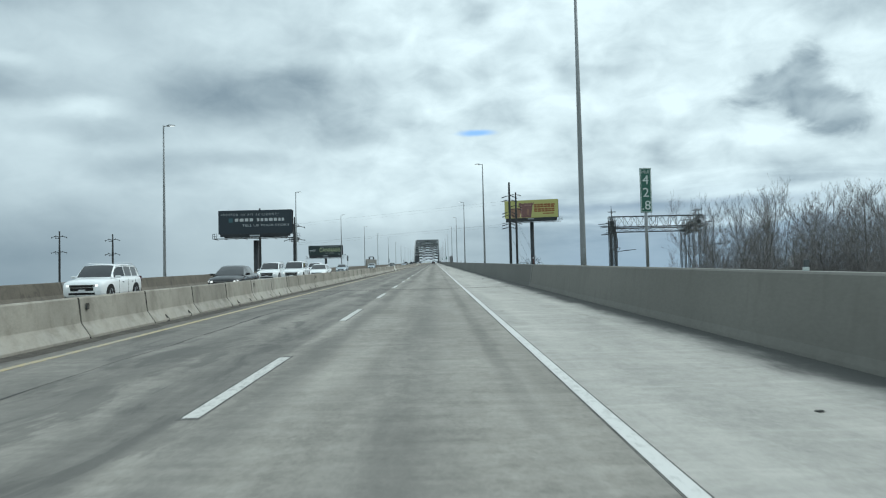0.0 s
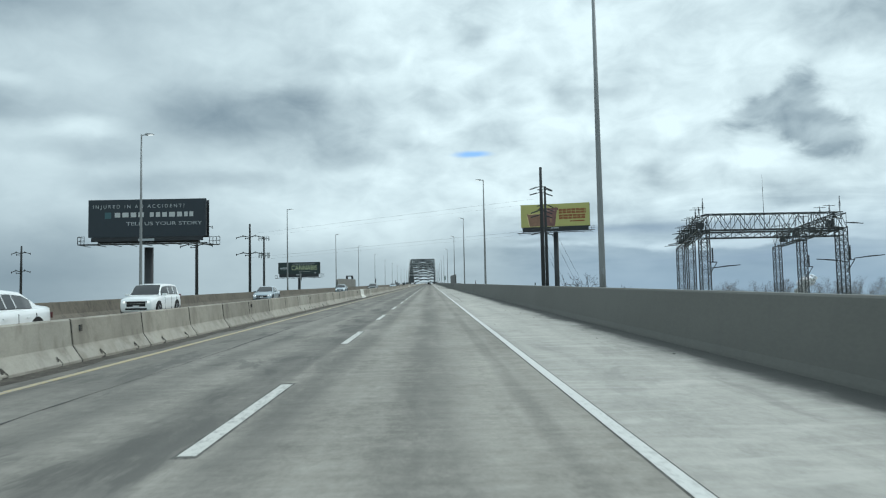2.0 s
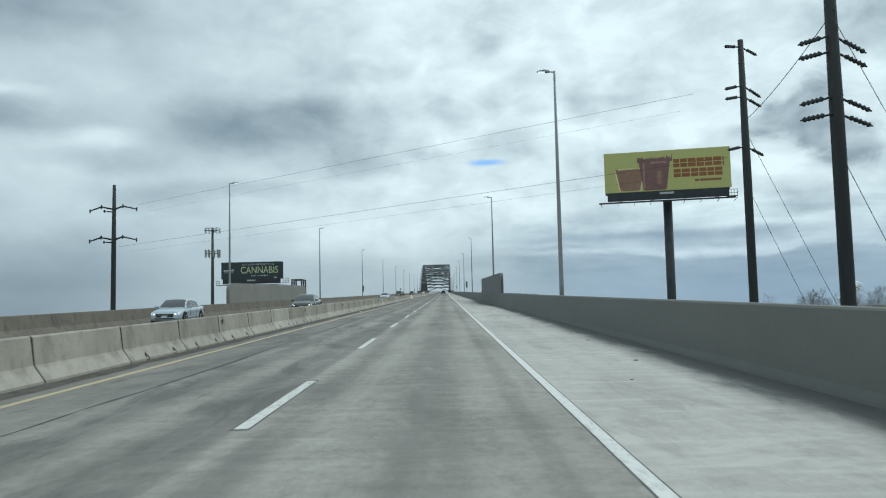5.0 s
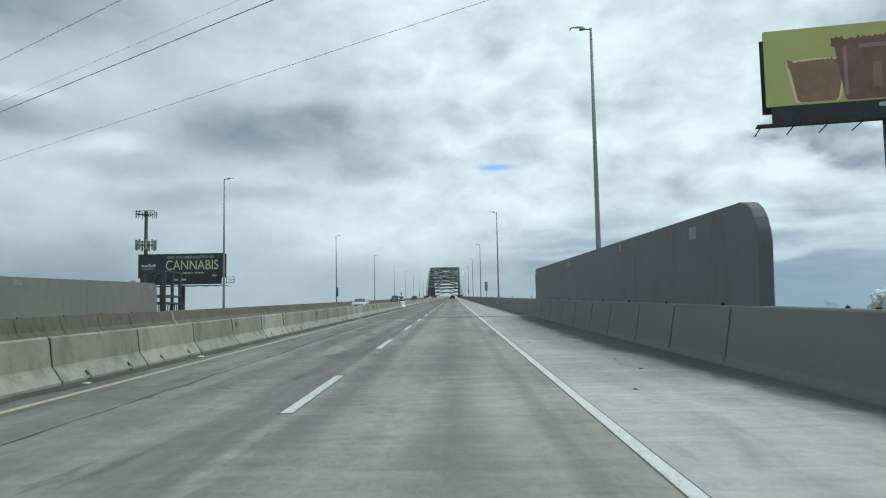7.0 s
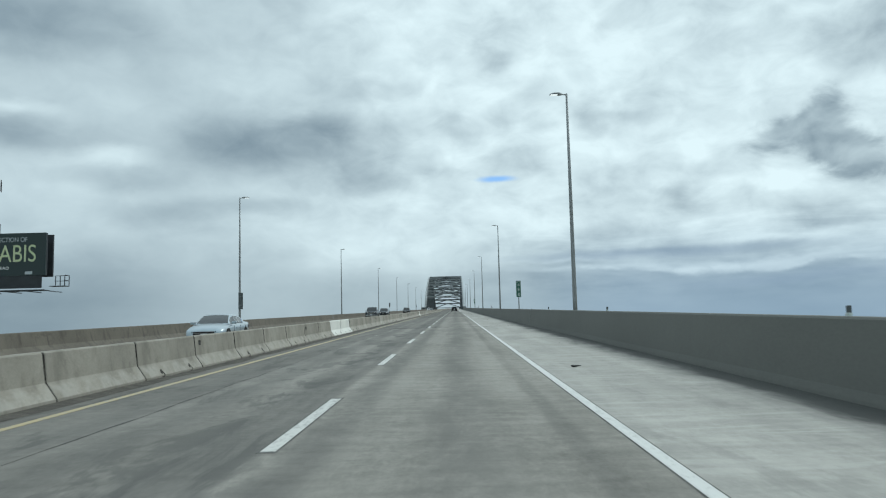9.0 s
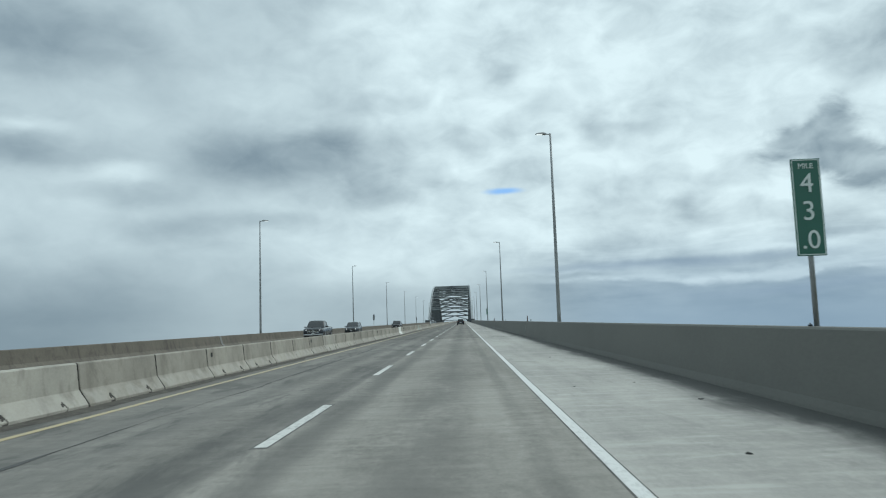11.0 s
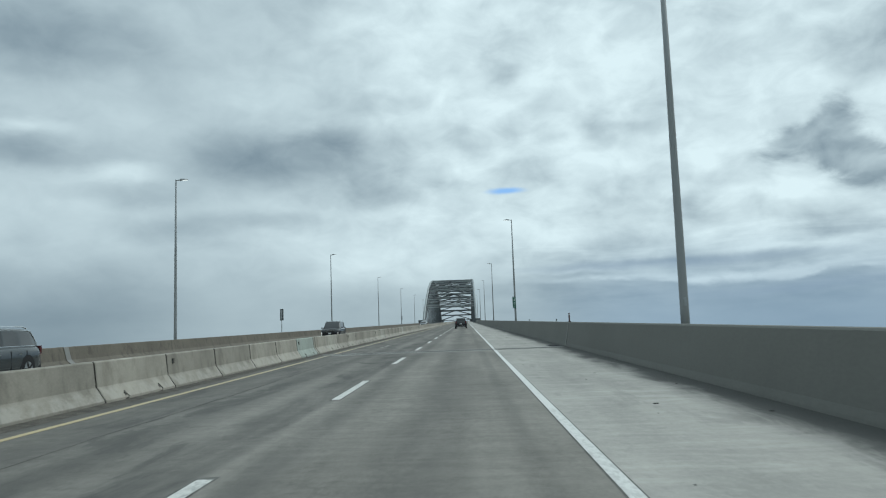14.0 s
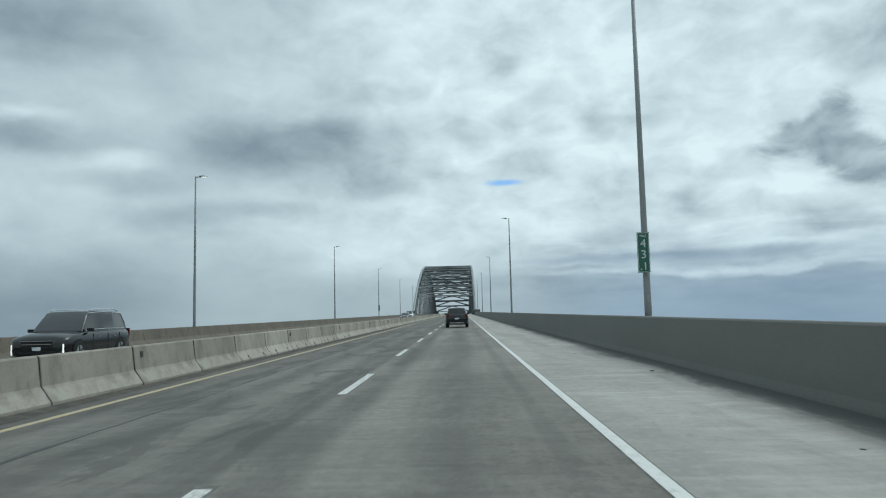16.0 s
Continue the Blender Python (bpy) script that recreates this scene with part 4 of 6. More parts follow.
def sign_rear(w, h, post):
    top = empty("sign_back", "unpainted back of a tall narrow road sign", "road sign", "signs for the oncoming traffic")
    part("panel", boxes((-w / 2, -0.01, 0, w / 2, 0.01, h), bevel=0.004), sign_back, top)
    for z in (h * 0.25, h * 0.75):
        part("brace", boxes((-w / 2 + 0.02, -0.04, z - 0.02, w / 2 - 0.02, -0.011, z + 0.02)), galvanised, top)
    if post:
        bm = bmesh.new()
        tube(bm, [(0, -0.07, -post), (0, -0.07, h * 0.9)], [0.035, 0.035], 8)
        part("post", bm, pole_metal, top, smooth=True)
    return top


sign_rear(0.34, 1.12, 1.4).matrix_world = stand(-18.9, 179.3, 2.04)
sign_rear(0.40, 1.46, 0).matrix_world = stand(-19.0, 344.95, 1.66)
sign_rear(0.36, 1.2, 1.3).matrix_world = stand(-18.9, 507.0, 1.97)
sign_rear(0.36, 1.2, 1.3).matrix_world = stand(-18.9, 668.0, 1.97)


def flex_post(y):
    top = empty("delineator_post", "dark red plastic delineator post on the parapet", "delineator", "delineator posts at the joints")
    bm = bmesh.new()
    tube(bm, [(0, 0, 0), (0, 0, 0.05), (0, 0, 0.42)], [0.055, 0.038, 0.036], 10)
    part("tube", bm, post_red, top, smooth=True)
    part("base", boxes((-0.08, -0.08, 0, 0.08, 0.08, 0.02), bevel=0.005), rubber, top)
    part("band", boxes((-0.039, -0.039, 0.3, 0.039, 0.039, 0.36), bevel=0.01), ink_grey, top)
    top.matrix_world = stand(5.2, y, 1.088)


for y in (41.5, 154.6, 395.1, 460.5):
    flex_post(y)


def stud():
    top = empty("parapet_stud", "small dark anchor on top of the parapet", "anchor", "anchors along the parapet")
    part("cap", boxes((-0.025, -0.025, 0, 0.025, 0.025, 0.03), bevel=0.006), dark_steel, top)
    part("bolt", boxes((-0.01, -0.01, 0.03, 0.01, 0.01, 0.05)), galvanised, top)
    return top


s = stud()
for i in range(34):
    copy_thing(s, stand(5.24, 200 + 0.8 * i if i < 30 else 212 + 4 * i, 1.089))
s.matrix_world = stand(5.24, 199.2, 1.089)

# ---- shield panels on the parapets over the joint ----


def shield(y0, y1, x0, x1, z0, z1, round_near, label):
    """A tall box screen on the parapet, its near top corner rounded, with posts at the foot."""
    top = empty("shield_panel", label, "shield panel", "shield panels on the parapets")
    r = 0.75
    prof = [(y0, z0), (y1, z0)] + [(y1 - r * 0.8 * (1 - math.cos(a)), z1 - r * 0.8 * (1 - math.sin(a))) for a in [radians(q) for q in (0, 18, 36, 54, 72, 90)]]
    if round_near:
        prof += [(y0 + r * (1 - math.sin(a)), z1 - r * (1 - math.cos(a))) for a in [radians(q) for q in (0, 18, 36, 54, 72, 90)]]
    else:
        prof += [(y0, z1)]
    bm = bmesh.new()
    a = [bm.verts.new(at(x0, y, z)) for y, z in prof]
    b = [bm.verts.new(at(x1, y, z)) for y, z in prof]
    bm.faces.new(a)
    bm.faces.new(b[::-1])
    for i in range(len(prof)):
        j = (i + 1) % len(prof)
        bm.faces.new((a[i], a[j], b[j], b[i]))
    bmesh.ops.bevel(bm, geom=bm.edges[:], offset=0.02, segments=1, affect="EDGES")
    sheet = panel_grey if x0 > 0 else panel_pale
    part("screen", bm, sheet, top)
    face = x0 if abs(x0) < abs(x1) else x1
    s = -1 if x0 > 0 else 1
    inner = x0 if x0 > 0 else x1
    for i in range(9):
        y = y0 + 1.8 + i * 4.1
        if y > y1 - 0.5:
            break
        bm = bmesh.new()
        xs = sorted((inner + s * 0.002, inner + s * 0.05))
        vs = box(bm, xs[0], y, z0 + 0.02, xs[1], y + 0.06, z0 + 0.07)
        for v in vs:
            v.co = SLOPE @ v.co
        part("clamp", bm, dark_steel, top)
    for i in range(1, 4):
        y = y0 + (y1 - y0) * i / 4
        bm = bmesh.new()
        xs = sorted((inner + s * 0.001, inner + s * 0.004))
        for v in box(bm, xs[0], y - 0.012, z0 + 0.03, xs[1], y + 0.012, z1 - 0.03):
            v.co = SLOPE @ v.co
        part("sheet_seam", bm, panel_grey, top)
    for y, z, w, h in ((y0 + 3.4, z1 - 0.46, 0.5, 0.26), (y0 + 11, z1 - 0.30, 0.35, 0.2), (y0 + 22, z1 - 0.34, 0.7, 0.22), (y1 - 1.2, z1 - 0.4, 0.45, 0.28)):
        bm = bmesh.new()
        xs = sorted((inner + s * 0.002, inner + s * 0.008))
        vs = box(bm, xs[0], y, z, xs[1], y + w, z + h)
        for v in vs:
            v.co = SLOPE @ v.co
        part("label_patch", bm, panel_patch, top, "pale worn label")
    return top


shield(225.9, 263.0, 5.085, 5.34, 1.06, 2.92, True, "tall dark grey metal shield panel on the parapet")
shield(224.0, 262.6, -18.74, -18.45, 0.74, 2.52, True, "tall grey metal shield panel on the far parapet")
strap_grey = material("grimy_strap_steel", (0.060, 0.063, 0.062), 0.7, 0.1, 0.25, 24, 1.5, 0.05)
# dark upright stains and straps down the parapet below the panel
for i, y in enumerate((227.2, 231.0, 234.5, 238.5, 242, 246, 250, 254.5, 259)):
    bm = bmesh.new()
    prof = [(4.866, 0.07), (4.899, 0.165), (4.98, 0.68), (5.036, 1.03)]
    w = 0.085 if i % 2 else 0.06
    for a, b in zip(prof, prof[1:]):
        vs = [bm.verts.new(at(*p)) for p in ((a[0], y, a[1]), (a[0], y + w, a[1]), (b[0], y + w, b[1]), (b[0], y, b[1]))]
        bm.faces.new(vs)
        bk = [bm.verts.new(v.co + Vector((0.02, 0, 0))) for v in vs]
        for p in range(4):
            q = (p + 1) % 4
            bm.faces.new((vs[p], vs[q], bk[q], bk[p]))
    strap = part("drain_strap", bm, strap_grey)
    tagged(strap, "dark steel strap running down the parapet face", "strap", "straps below the shield panel")


for y in (226, 230, 234, 238, 242, 246, 250, 254, 258, 261.5):
    bm = bmesh.new()
    prof = [(-18.008 + 0.016, fall(-18) + 0.08), (-18.27, fall(-18) + 0.345), (-18.425, 0.70)]
    for a, b in zip(prof, prof[1:]):
        vs = [bm.verts.new(at(*p)) for p in ((a[0], y, a[1]), (a[0], y + 0.12, a[1]), (b[0], y + 0.12, b[1]), (b[0], y, b[1]))]
        bm.faces.new(vs)
        bk = [bm.verts.new(v.co - Vector((0.02, 0, 0))) for v in vs]
        for p in range(4):
            q = (p + 1) % 4
            bm.faces.new((vs[p], vs[q], bk[q], bk[p]))
    tagged(part("drain_strap", bm, dark_steel), "dark steel strap running down the parapet face", "strap", "straps below the shield panel")


def cage():
    """Open steel frame beyond the far parapet."""
    top = empty("steel_frame", "open dark steel frame with ladder rails beyond the parapet", "steel frame")
    W, D, H = 1.35, 3.2, 3.8
    for x in (0, W):
        for y in (0, D * 0.5, D):
            part("post", boxes((x - 0.09, y - 0.09, -2, x + 0.09, y + 0.09, H)), truss_steel, top)
            part("gusset", boxes((x - 0.11, y - 0.11, H - 0.55, x + 0.11, y + 0.11, H - 0.38), bevel=0.02), truss_steel, top)
    for z in (H, H * 0.55, H * 0.42):
        for x in (0, W):
            part("rail", boxes((x - 0.07, 0, z - 0.12, x + 0.07, D, z)), truss_steel, top)
        for y in (0, D * 0.5, D):
            part("cross_bar", boxes((0, y - 0.07, z - 0.12, W, y + 0.07, z)), truss_steel, top)
    for i in range(6):
        part("bar", boxes((0.18 + i * 0.19, -0.03, 0.2, 0.22 + i * 0.19, 0.03, H * 0.42 - 0.12)), truss_steel, top)
        part("bar", boxes((W - 0.03, 0.3 + i * 0.45, 0.2, W + 0.03, 0.35 + i * 0.45, H * 0.42 - 0.12)), truss_steel, top)
    part("floor_grid", boxes((0, 0, -0.1, W, D, 0.0)), truss_steel, top)
    top.matrix_world = stand(-21.3, 268.0, -0.25)


cage()


def parapet_marker(y):
    """Small pale marker block bolted to the parapet's top."""
    top = empty("parapet_marker", "small dark reflector on a pale foot on the parapet", "marker", "marker plates on the parapet")
    part("stub", boxes((-0.035, -0.035, 0, 0.035, 0.035, 0.052), bevel=0.008), sign_white, top, "pale foot")
    part("plate", boxes((-0.03, -0.015, 0.05, 0.035, 0.015, 0.15), bevel=0.005), sign_back, top, "dark reflector plate")
    top.matrix_world = SLOPE @ pose(5.2, y, 1.09)


for my in (11.05, 101.2, 137.7, 266.9, 285.0, 302.8, 321.0, 392.0, 428.3, 466.0, 484.5):
    parapet_marker(my)

# ---- billboards ----


def billboard(width, height, foot, post_r, mat, label, vee=1.5, apron=1.2, cage=True):
    """A single-post hoarding: poster board, a second board behind it, apron, catwalk with rails and lamps. Its poster faces -y, its base is the middle of the poster's foot."""
    top = empty("billboard", label, "billboard", "billboards beside the road")
    w = width / 2
    cz = -max(0.95, apron + 0.28)
    face = part("poster", boxes((-w, -0.02, 0, w, 0.10, height), bevel=0.01), mat, top, "printed poster face")
    part("back_board", boxes((-w, 0.12, 0.02, w, 0.35, height - 0.03)), dark_steel, top)
    bm = bmesh.new()
    box(bm, -w, -0.1, 0, w, 0.1, height, pose(0.0, vee, -0.05))
    part("rear_board", bm, dark_steel, top, "dark back of the second board")
    part("apron", boxes((-w + 0.35, 0.0, -apron, w - 0.35, 0.08, -0.02), bevel=0.01), dark_steel, top)
    part("plaque", boxes((-1.1, -0.03, -0.52, 0.9, -0.002, -0.22)), ink_grey, top, "plain nameplate")
    bm = bmesh.new()
    box(bm, -w - 0.9, -0.9, cz - 0.03, w + 0.4, 0.1, cz + 0.03)
    part("catwalk", bm, dark_steel, top)
    bm = bmesh.new()
    beam(bm, (-w - 0.9, -0.95, cz), (w + 0.4, -0.95, cz), 0.10, 0.14)
    part("edge_bar", bm, dark_steel, top)
    for x in [-w - 0.6 + i * (width + 1.2) / 8 for i in range(9)]:
        bm = bmesh.new()
        beam(bm, (x, -1.0, cz - 0.06), (x, vee + 0.6, cz - 0.06), 0.07)
        part("outrigger", bm, dark_steel, top)
    for side in ((-1,) if cage else ()):
        for q in (0.0, 0.5, 1.0):
            bm = bmesh.new()
            x = side * (w + 0.15 + 0.8 * q)
            beam(bm, (x, -0.85, cz), (x, -0.85, cz + 1.0), 0.06)
            part("rail_post", bm, dark_steel, top)
        for z in (cz + 0.5, cz + 1.0):
            bm = bmesh.new()
            beam(bm, (side * (w + 0.1), -0.85, z), (side * (w + 0.98), -0.85, z), 0.05)
            beam(bm, (side * (w + 0.96), -0.85, z), (side * (w + 0.96), 0.6, z), 0.05)
            part("rail", bm, dark_steel, top)
    # railed landing behind the second board
    part("landing", boxes((w - 0.4, vee + 0.1, -0.98, w + 1.15, vee + 1.0, -0.92)), dark_steel, top)
    for x in (w - 0.2, w + 0.25, w + 0.7, w + 1.13):
        bm = bmesh.new()
        beam(bm, (x, vee + 0.95, -0.95), (x, vee + 0.95, 0.10), 0.06)
        part("rail_post", bm, dark_steel, top)
    for z in (-0.42, 0.10):
        bm = bmesh.new()
        beam(bm, (w - 0.3, vee + 0.95, z), (w + 1.15, vee + 0.95, z), 0.05)
        beam(bm, (w + 1.13, vee + 0.1, z), (w + 1.13, vee + 0.95, z), 0.05)
        part("rail", bm, dark_steel, top)
    for i in range(4):
        x = -w + width * (i + 0.5) / 4
        bm = bmesh.new()
        beam(bm, (x, -0.9, cz), (x, -1.7, cz - 0.05), 0.05)
        arm = part("lamp_arm", bm, dark_steel, top)
        part("floodlight", boxes((x - 0.28, -1.9, cz - 0.17, x + 0.28, -1.6, cz), bevel=0.03), dark_steel, arm)
    bm = bmesh.new()
    tube(bm, [(0, vee * 0.5, -foot), (0, vee * 0.5, -1.3)], [post_r, post_r], 16)
    part("post", bm, dark_steel, top, "thick dark steel post", smooth=True)
    bm = bmesh.new()
    beam(bm, (-w + 1, vee * 0.5, -0.45), (w - 1, vee * 0.5, -0.45), 0.5, 0.5)
    part("torsion_beam", bm, dark_steel, top)
    return top, face


def bar(parent, x0, z0, x1, z1, mat, name="bar", label="", y=-0.026):
    return part(name, boxes((x0, y - 0.006, z0, x1, y, z1)), mat, parent, label)


b, face = billboard(14.7, 4.75, 18.5, 0.55, slate_poster, "wide slate-blue billboard with pale lettering on one post", apron=0.55)
b.matrix_world = stand(-35.5, 163.0, 7.8, 0)
lettering("lettering", "I N J U R E D   I N   A N   A C C I D E N T ?", 0.62, ink_grey, face, facing(-6.8, -0.03, 3.85), align="LEFT")
for x0, x1 in ((-4.05, -3.25), (-3.1, -2.2), (-2.05, -1.25), (-1.1, -0.3), (0.35, 0.95), (1.1, 1.75), (1.9, 2.6), (2.75, 3.6), (3.75, 4.5), (4.65, 5.2), (5.3, 5.9)):
    bar(face, x0, 2.50, x1 - 0.12, 3.10, ink_name, "name_bar", "pale bar")
bar(face, -5.3, 2.35, -4.5, 3.15, ink_teal, "emblem", "dim square emblem")
lettering("lettering", "TELL US YOUR STORY", 0.62, ink_grey, face, facing(6.9, -0.03, 1.65), align="RIGHT", stretch=1.55)

b, face = billboard(14.7, 4.1, 20.5, 0.5, green_poster, "dark green billboard with large pale lime lettering")
b.matrix_world = stand(-46.5, 350.6, 5.4, 0)
lettering("lettering", "CANNABIS", 2.35, ink_lime, face, facing(-2.7, -0.03, 2.05), align="LEFT", stretch=0.80)
lettering("lettering", "SHOP OUR HUGE SELECTION OF", 0.62, ink_grey, face, facing(-2.35, -0.03, 3.45), align="LEFT", stretch=0.86)
lettering("lettering", "NEXT EXIT AHEAD", 0.40, ink_white, face, facing(1.9, -0.03, 0.75), stretch=1.15)
for x0, x1, z0, z1 in ((-6.8, -6.3, 1.9, 2.25), (-6.25, -5.9, 1.9, 2.25), (-5.85, -5.55, 1.9, 2.25), (-5.5, -5.25, 1.9, 2.45), (-5.2, -4.8, 1.9, 2.25), (-4.75, -4.35, 1.9, 2.4), (-6.7, -4.5, 1.52, 1.62)):
    bar(face, x0, z0, x1, z1, ink_grey, "logo_bar", "pale logo bar")
bar(face, 5.4, 0.12, 6.1, 0.4, ink_grey, "number_plaque", "small plaque")

b, face = billboard(17.9, 5.95, 29.0, 0.64, yellow_poster, "yellow billboard with two printed cups and brown lettering", vee=2.2, apron=1.3, cage=False)
b.matrix_world = stand(33.05, 272.3, 15.4, -13)


def cup(x0, x1, z0, z1, mat, label, depth):
    """A printed tumbler, wider at its rim."""
    bm = bmesh.new()
    w = (x1 - x0) * 0.13
    pts = [(x0 + w + 0.2, z0), (x1 - w - 0.2, z0), (x1 - w, z0 + 0.2), (x1, z1 - 0.25), (x1 - 0.2, z1), ((x0 + x1) / 2, z1 + 0.12), (x0 + 0.2, z1), (x0, z1 - 0.25), (x0 + w, z0 + 0.2)]
    fr = [bm.verts.new((x, -depth, z)) for x, z in pts]
    bk = [bm.verts.new((x, -0.021, z)) for x, z in pts]
    bm.faces.new(fr)
    for i in range(len(pts)):
        j = (i + 1) % len(pts)
        bm.faces.new((fr[i], fr[j], bk[j], bk[i]))
    part("picture", bm, mat, face, label)


cup(-7.45, -3.1, 0.15, 3.45, ink_pale, "pale outline of a printed cup", 0.026)
cup(-7.2, -3.3, 0.18, 3.30, ink_rust, "rust coloured printed cup", 0.030)
cup(-3.95, 0.55, 0.12, 4.75, ink_red, "faded rose printed cup", 0.036)


def splash(x0, x1, z0, z1, mat, depth, seed):
    """A printed splash with a jagged crown over a cup's rim."""
    rnd = random.Random(seed)
    n = 27
    top = [(x0 + (x1 - x0) * i / (n - 1), z0 + (z1 - z0) * (rnd.uniform(0.35, 1.0) if i % 2 == 0 else rnd.uniform(0.15, 0.6)) * (1.0 - 0.45 * math.sin(math.pi * i / (n - 1)))) for i in range(n)]
    bm = bmesh.new()
    lo = [[bm.verts.new((x, y, z0 - 0.25)) for x, z in top] for y in (-depth, -0.021)]
    up = [[bm.verts.new((x, y, z)) for x, z in top] for y in (-depth, -0.021)]
    for i in range(n - 1):
        bm.faces.new((lo[0][i], lo[0][i + 1], up[0][i + 1], up[0][i]))
        bm.faces.new((up[0][i], up[0][i + 1], up[1][i + 1], up[1][i]))
    part("picture", bm, mat, face, "printed splash of drink")


splash(-4.15, 0.85, 4.55, 5.55, ink_red, 0.040, 3)
splash(-7.3, -3.6, 3.15, 3.75, ink_rust, 0.034, 6)
bar(face, -3.35, 0.5, -3.1, 4.3, ink_sheen, "sheen", "pale gleam down the cup", -0.037)
bar(face, -2.2, 4.05, 0.1, 4.35, ink_sheen, "rim", "pale rim of the cup", -0.037)
bar(face, -1.35, 1.0, -0.75, 2.9, ink_rust, "name_bar", "ochre bar down the cup", -0.037)
for z0, z1, xs in ((3.30, 4.55, ((1.0, 1.85), (1.98, 2.95), (3.05, 4.15), (4.28, 5.3), (5.42, 6.45), (6.58, 7.7), (7.85, 8.05))), (1.85, 3.05, ((1.0, 2.0), (2.14, 3.3), (3.44, 4.45), (4.58, 5.6), (5.72, 6.65), (6.75, 7.8))), (1.12, 1.45, ((3.9, 4.5), (4.6, 7.6)))):
    for x0, x1 in xs:
        if z1 - z0 < 0.5:
            bar(face, x0, z0, x1, z1, ink_brown, "brand_bar", "brown bar")
            continue
        for q in (0.0, 0.54):
            bar(face, x0, z0 + (z1 - z0) * q, x1, z0 + (z1 - z0) * (q + 0.46), ink_brown, "brand_bar", "brown bar")

# ---- power poles and wires ----


def power_pole(height, arms, r, label, hung=True):
    """Tall single shaft with pairs of upswept arms and strings of insulators."""
    top = empty("power_pole", label, "power pole", "power line poles")
    bm = bmesh.new()
    tube(bm, [(0, 0, -28), (0, 0, height * 0.5), (0, 0, height)], [r * 1.5, r * 1.2, r * 0.8], 10)
    part("shaft", bm, wood_pole, top, smooth=True)
    if hung:
        for z, reach, rise in arms:
            bm = bmesh.new()
            tube(bm, [(0, 0, z - 0.35), (-0.55, -1.5, z - 0.42)], [0.10, 0.08], 6)
            tube(bm, [(-0.55, -1.5, z - 0.62), (-0.55, -1.5, z - 0.42), (-0.55, -1.5, z - 0.2)], [0.05, 0.16, 0.05], 7)
            part("stub_arm", bm, wood_pole, top)
    for z, reach, rise in arms:
        for s in (-1, 1):
            bm = bmesh.new()
            if hung:
                tube(bm, [(0, 0, z), (s * reach * 0.45, -0.5, z + 0.34), (s * reach, -0.2, z - 0.12)], [0.13, 0.12, 0.09], 6)
            else:
                tube(bm, [(0, 0, z), (s * reach * 0.5, 0, z + rise * 0.6), (s * reach, 0, z + rise)], [0.06, 0.05, 0.04], 6)
            arm = part("arm", bm, wood_pole, top)
            bm = bmesh.new()
            if hung:
                for px, py, pz in ((s * reach * 0.45, -0.5, z + 0.36), (s * reach * 0.98, -0.2, z - 0.10)):
                    tube(bm, [(px, py, pz - 0.32), (px, py, pz - 0.16), (px, py, pz), (px, py, pz + 0.16), (px, py, pz + 0.28)], [0.04, 0.11, 0.06, 0.11, 0.04], 7)
            else:
                sheds = [0.35 + 0.06 * q for q in range(11)]
                tube(bm, [(s * reach * q, 0, z + rise * q) for q in sheds], [0.13 if i % 2 else 0.06 for i in range(11)], 7)
            part("insulator", bm, dark_steel, arm)
    return top


# tops at 19.6 and 18.9 m over the road beside the yellow board; the line then crosses to the far side
p1 = power_pole(19.6, ((16.6, 2.1, -0.75), (15.6, 2.1, -0.6), (12.75, 2.0, -0.7), (12.0, 2.0, -0.6), (9.9, 2.1, -0.6), (9.1, 2.1, -0.5)), 0.26, "tall dark power pole with slanting insulator arms", False)
p1.matrix_world = stand(18.1, 190.1, 0, 20)
p2 = power_pole(18.9, ((18.4, 1.9, -0.3), (15.6, 2.1, -0.6), (14.8, 2.1, -0.5), (11.2, 2.1, -0.5)), 0.24, "tall dark power pole with drooping insulator arms", False)
p2.matrix_world = stand(21.7, 210.7, 0, 35)
for x, y, h, turn, arms in ((-50.3, 236.6, 18.1, -12, ((14.3, 3.8, 0.4), (10.3, 3.8, 0.4))), (-45.0, 264.5, 17.0, -8, ((13.6, 3.5, -0.1), (9.4, 3.5, -0.1))), (-112, 285, 13.6, 0, ((11.5, 2.6, 0.2), (6.5, 2.6, 0.2))), (-125, 273, 14.5, 0, ((12.5, 2.6, 0.2), (7.3, 2.6, 0.2)))):
    power_pole(h, arms, 0.27, "dark power pole with two pairs of arms").matrix_world = stand(x, y, 0, turn)


def wire(a, b, sag, r=0.022):
    bm = bmesh.new()
    pts = []
    for i in range(33):
        f = i / 32
        p = Vector(a).lerp(Vector(b), f)
        p.z -= sag * 4 * f * (1 - f)
        pts.append(p)
    tube(bm, pts, [r] * len(pts), 5)
    ob = part("power_line", bm, dark_steel)
    tagged(ob, "thin sagging power line over the road", "power line", "power lines")


for y, z, r in ((231.3, 10.1, 0.013), (235.9, 9.65, 0.007), (239.0, 16.8, 0.013), (243.0, 16.2, 0.006)):
    wire(at(-45.0, y + 34.6, z - 1.6), at(21.7, y - 16.7, z + 0.9), 0.0, r)
wire(at(18.1, 190.1, 13.8), at(21.7, 210.7, 13.0), 0.3)
for x, y, z, dx in ((18.1, 190.1, 13.2, 10.7), (18.1, 190.1, 7.1, 7.1), (21.7, 210.7, 12, 9.6), (21.7, 210.7, 8, 7.3)):
    wire(at(x, y, z), at(x + dx, y, -8.2), 0.0, 0.017)

# ---- cell mast ----


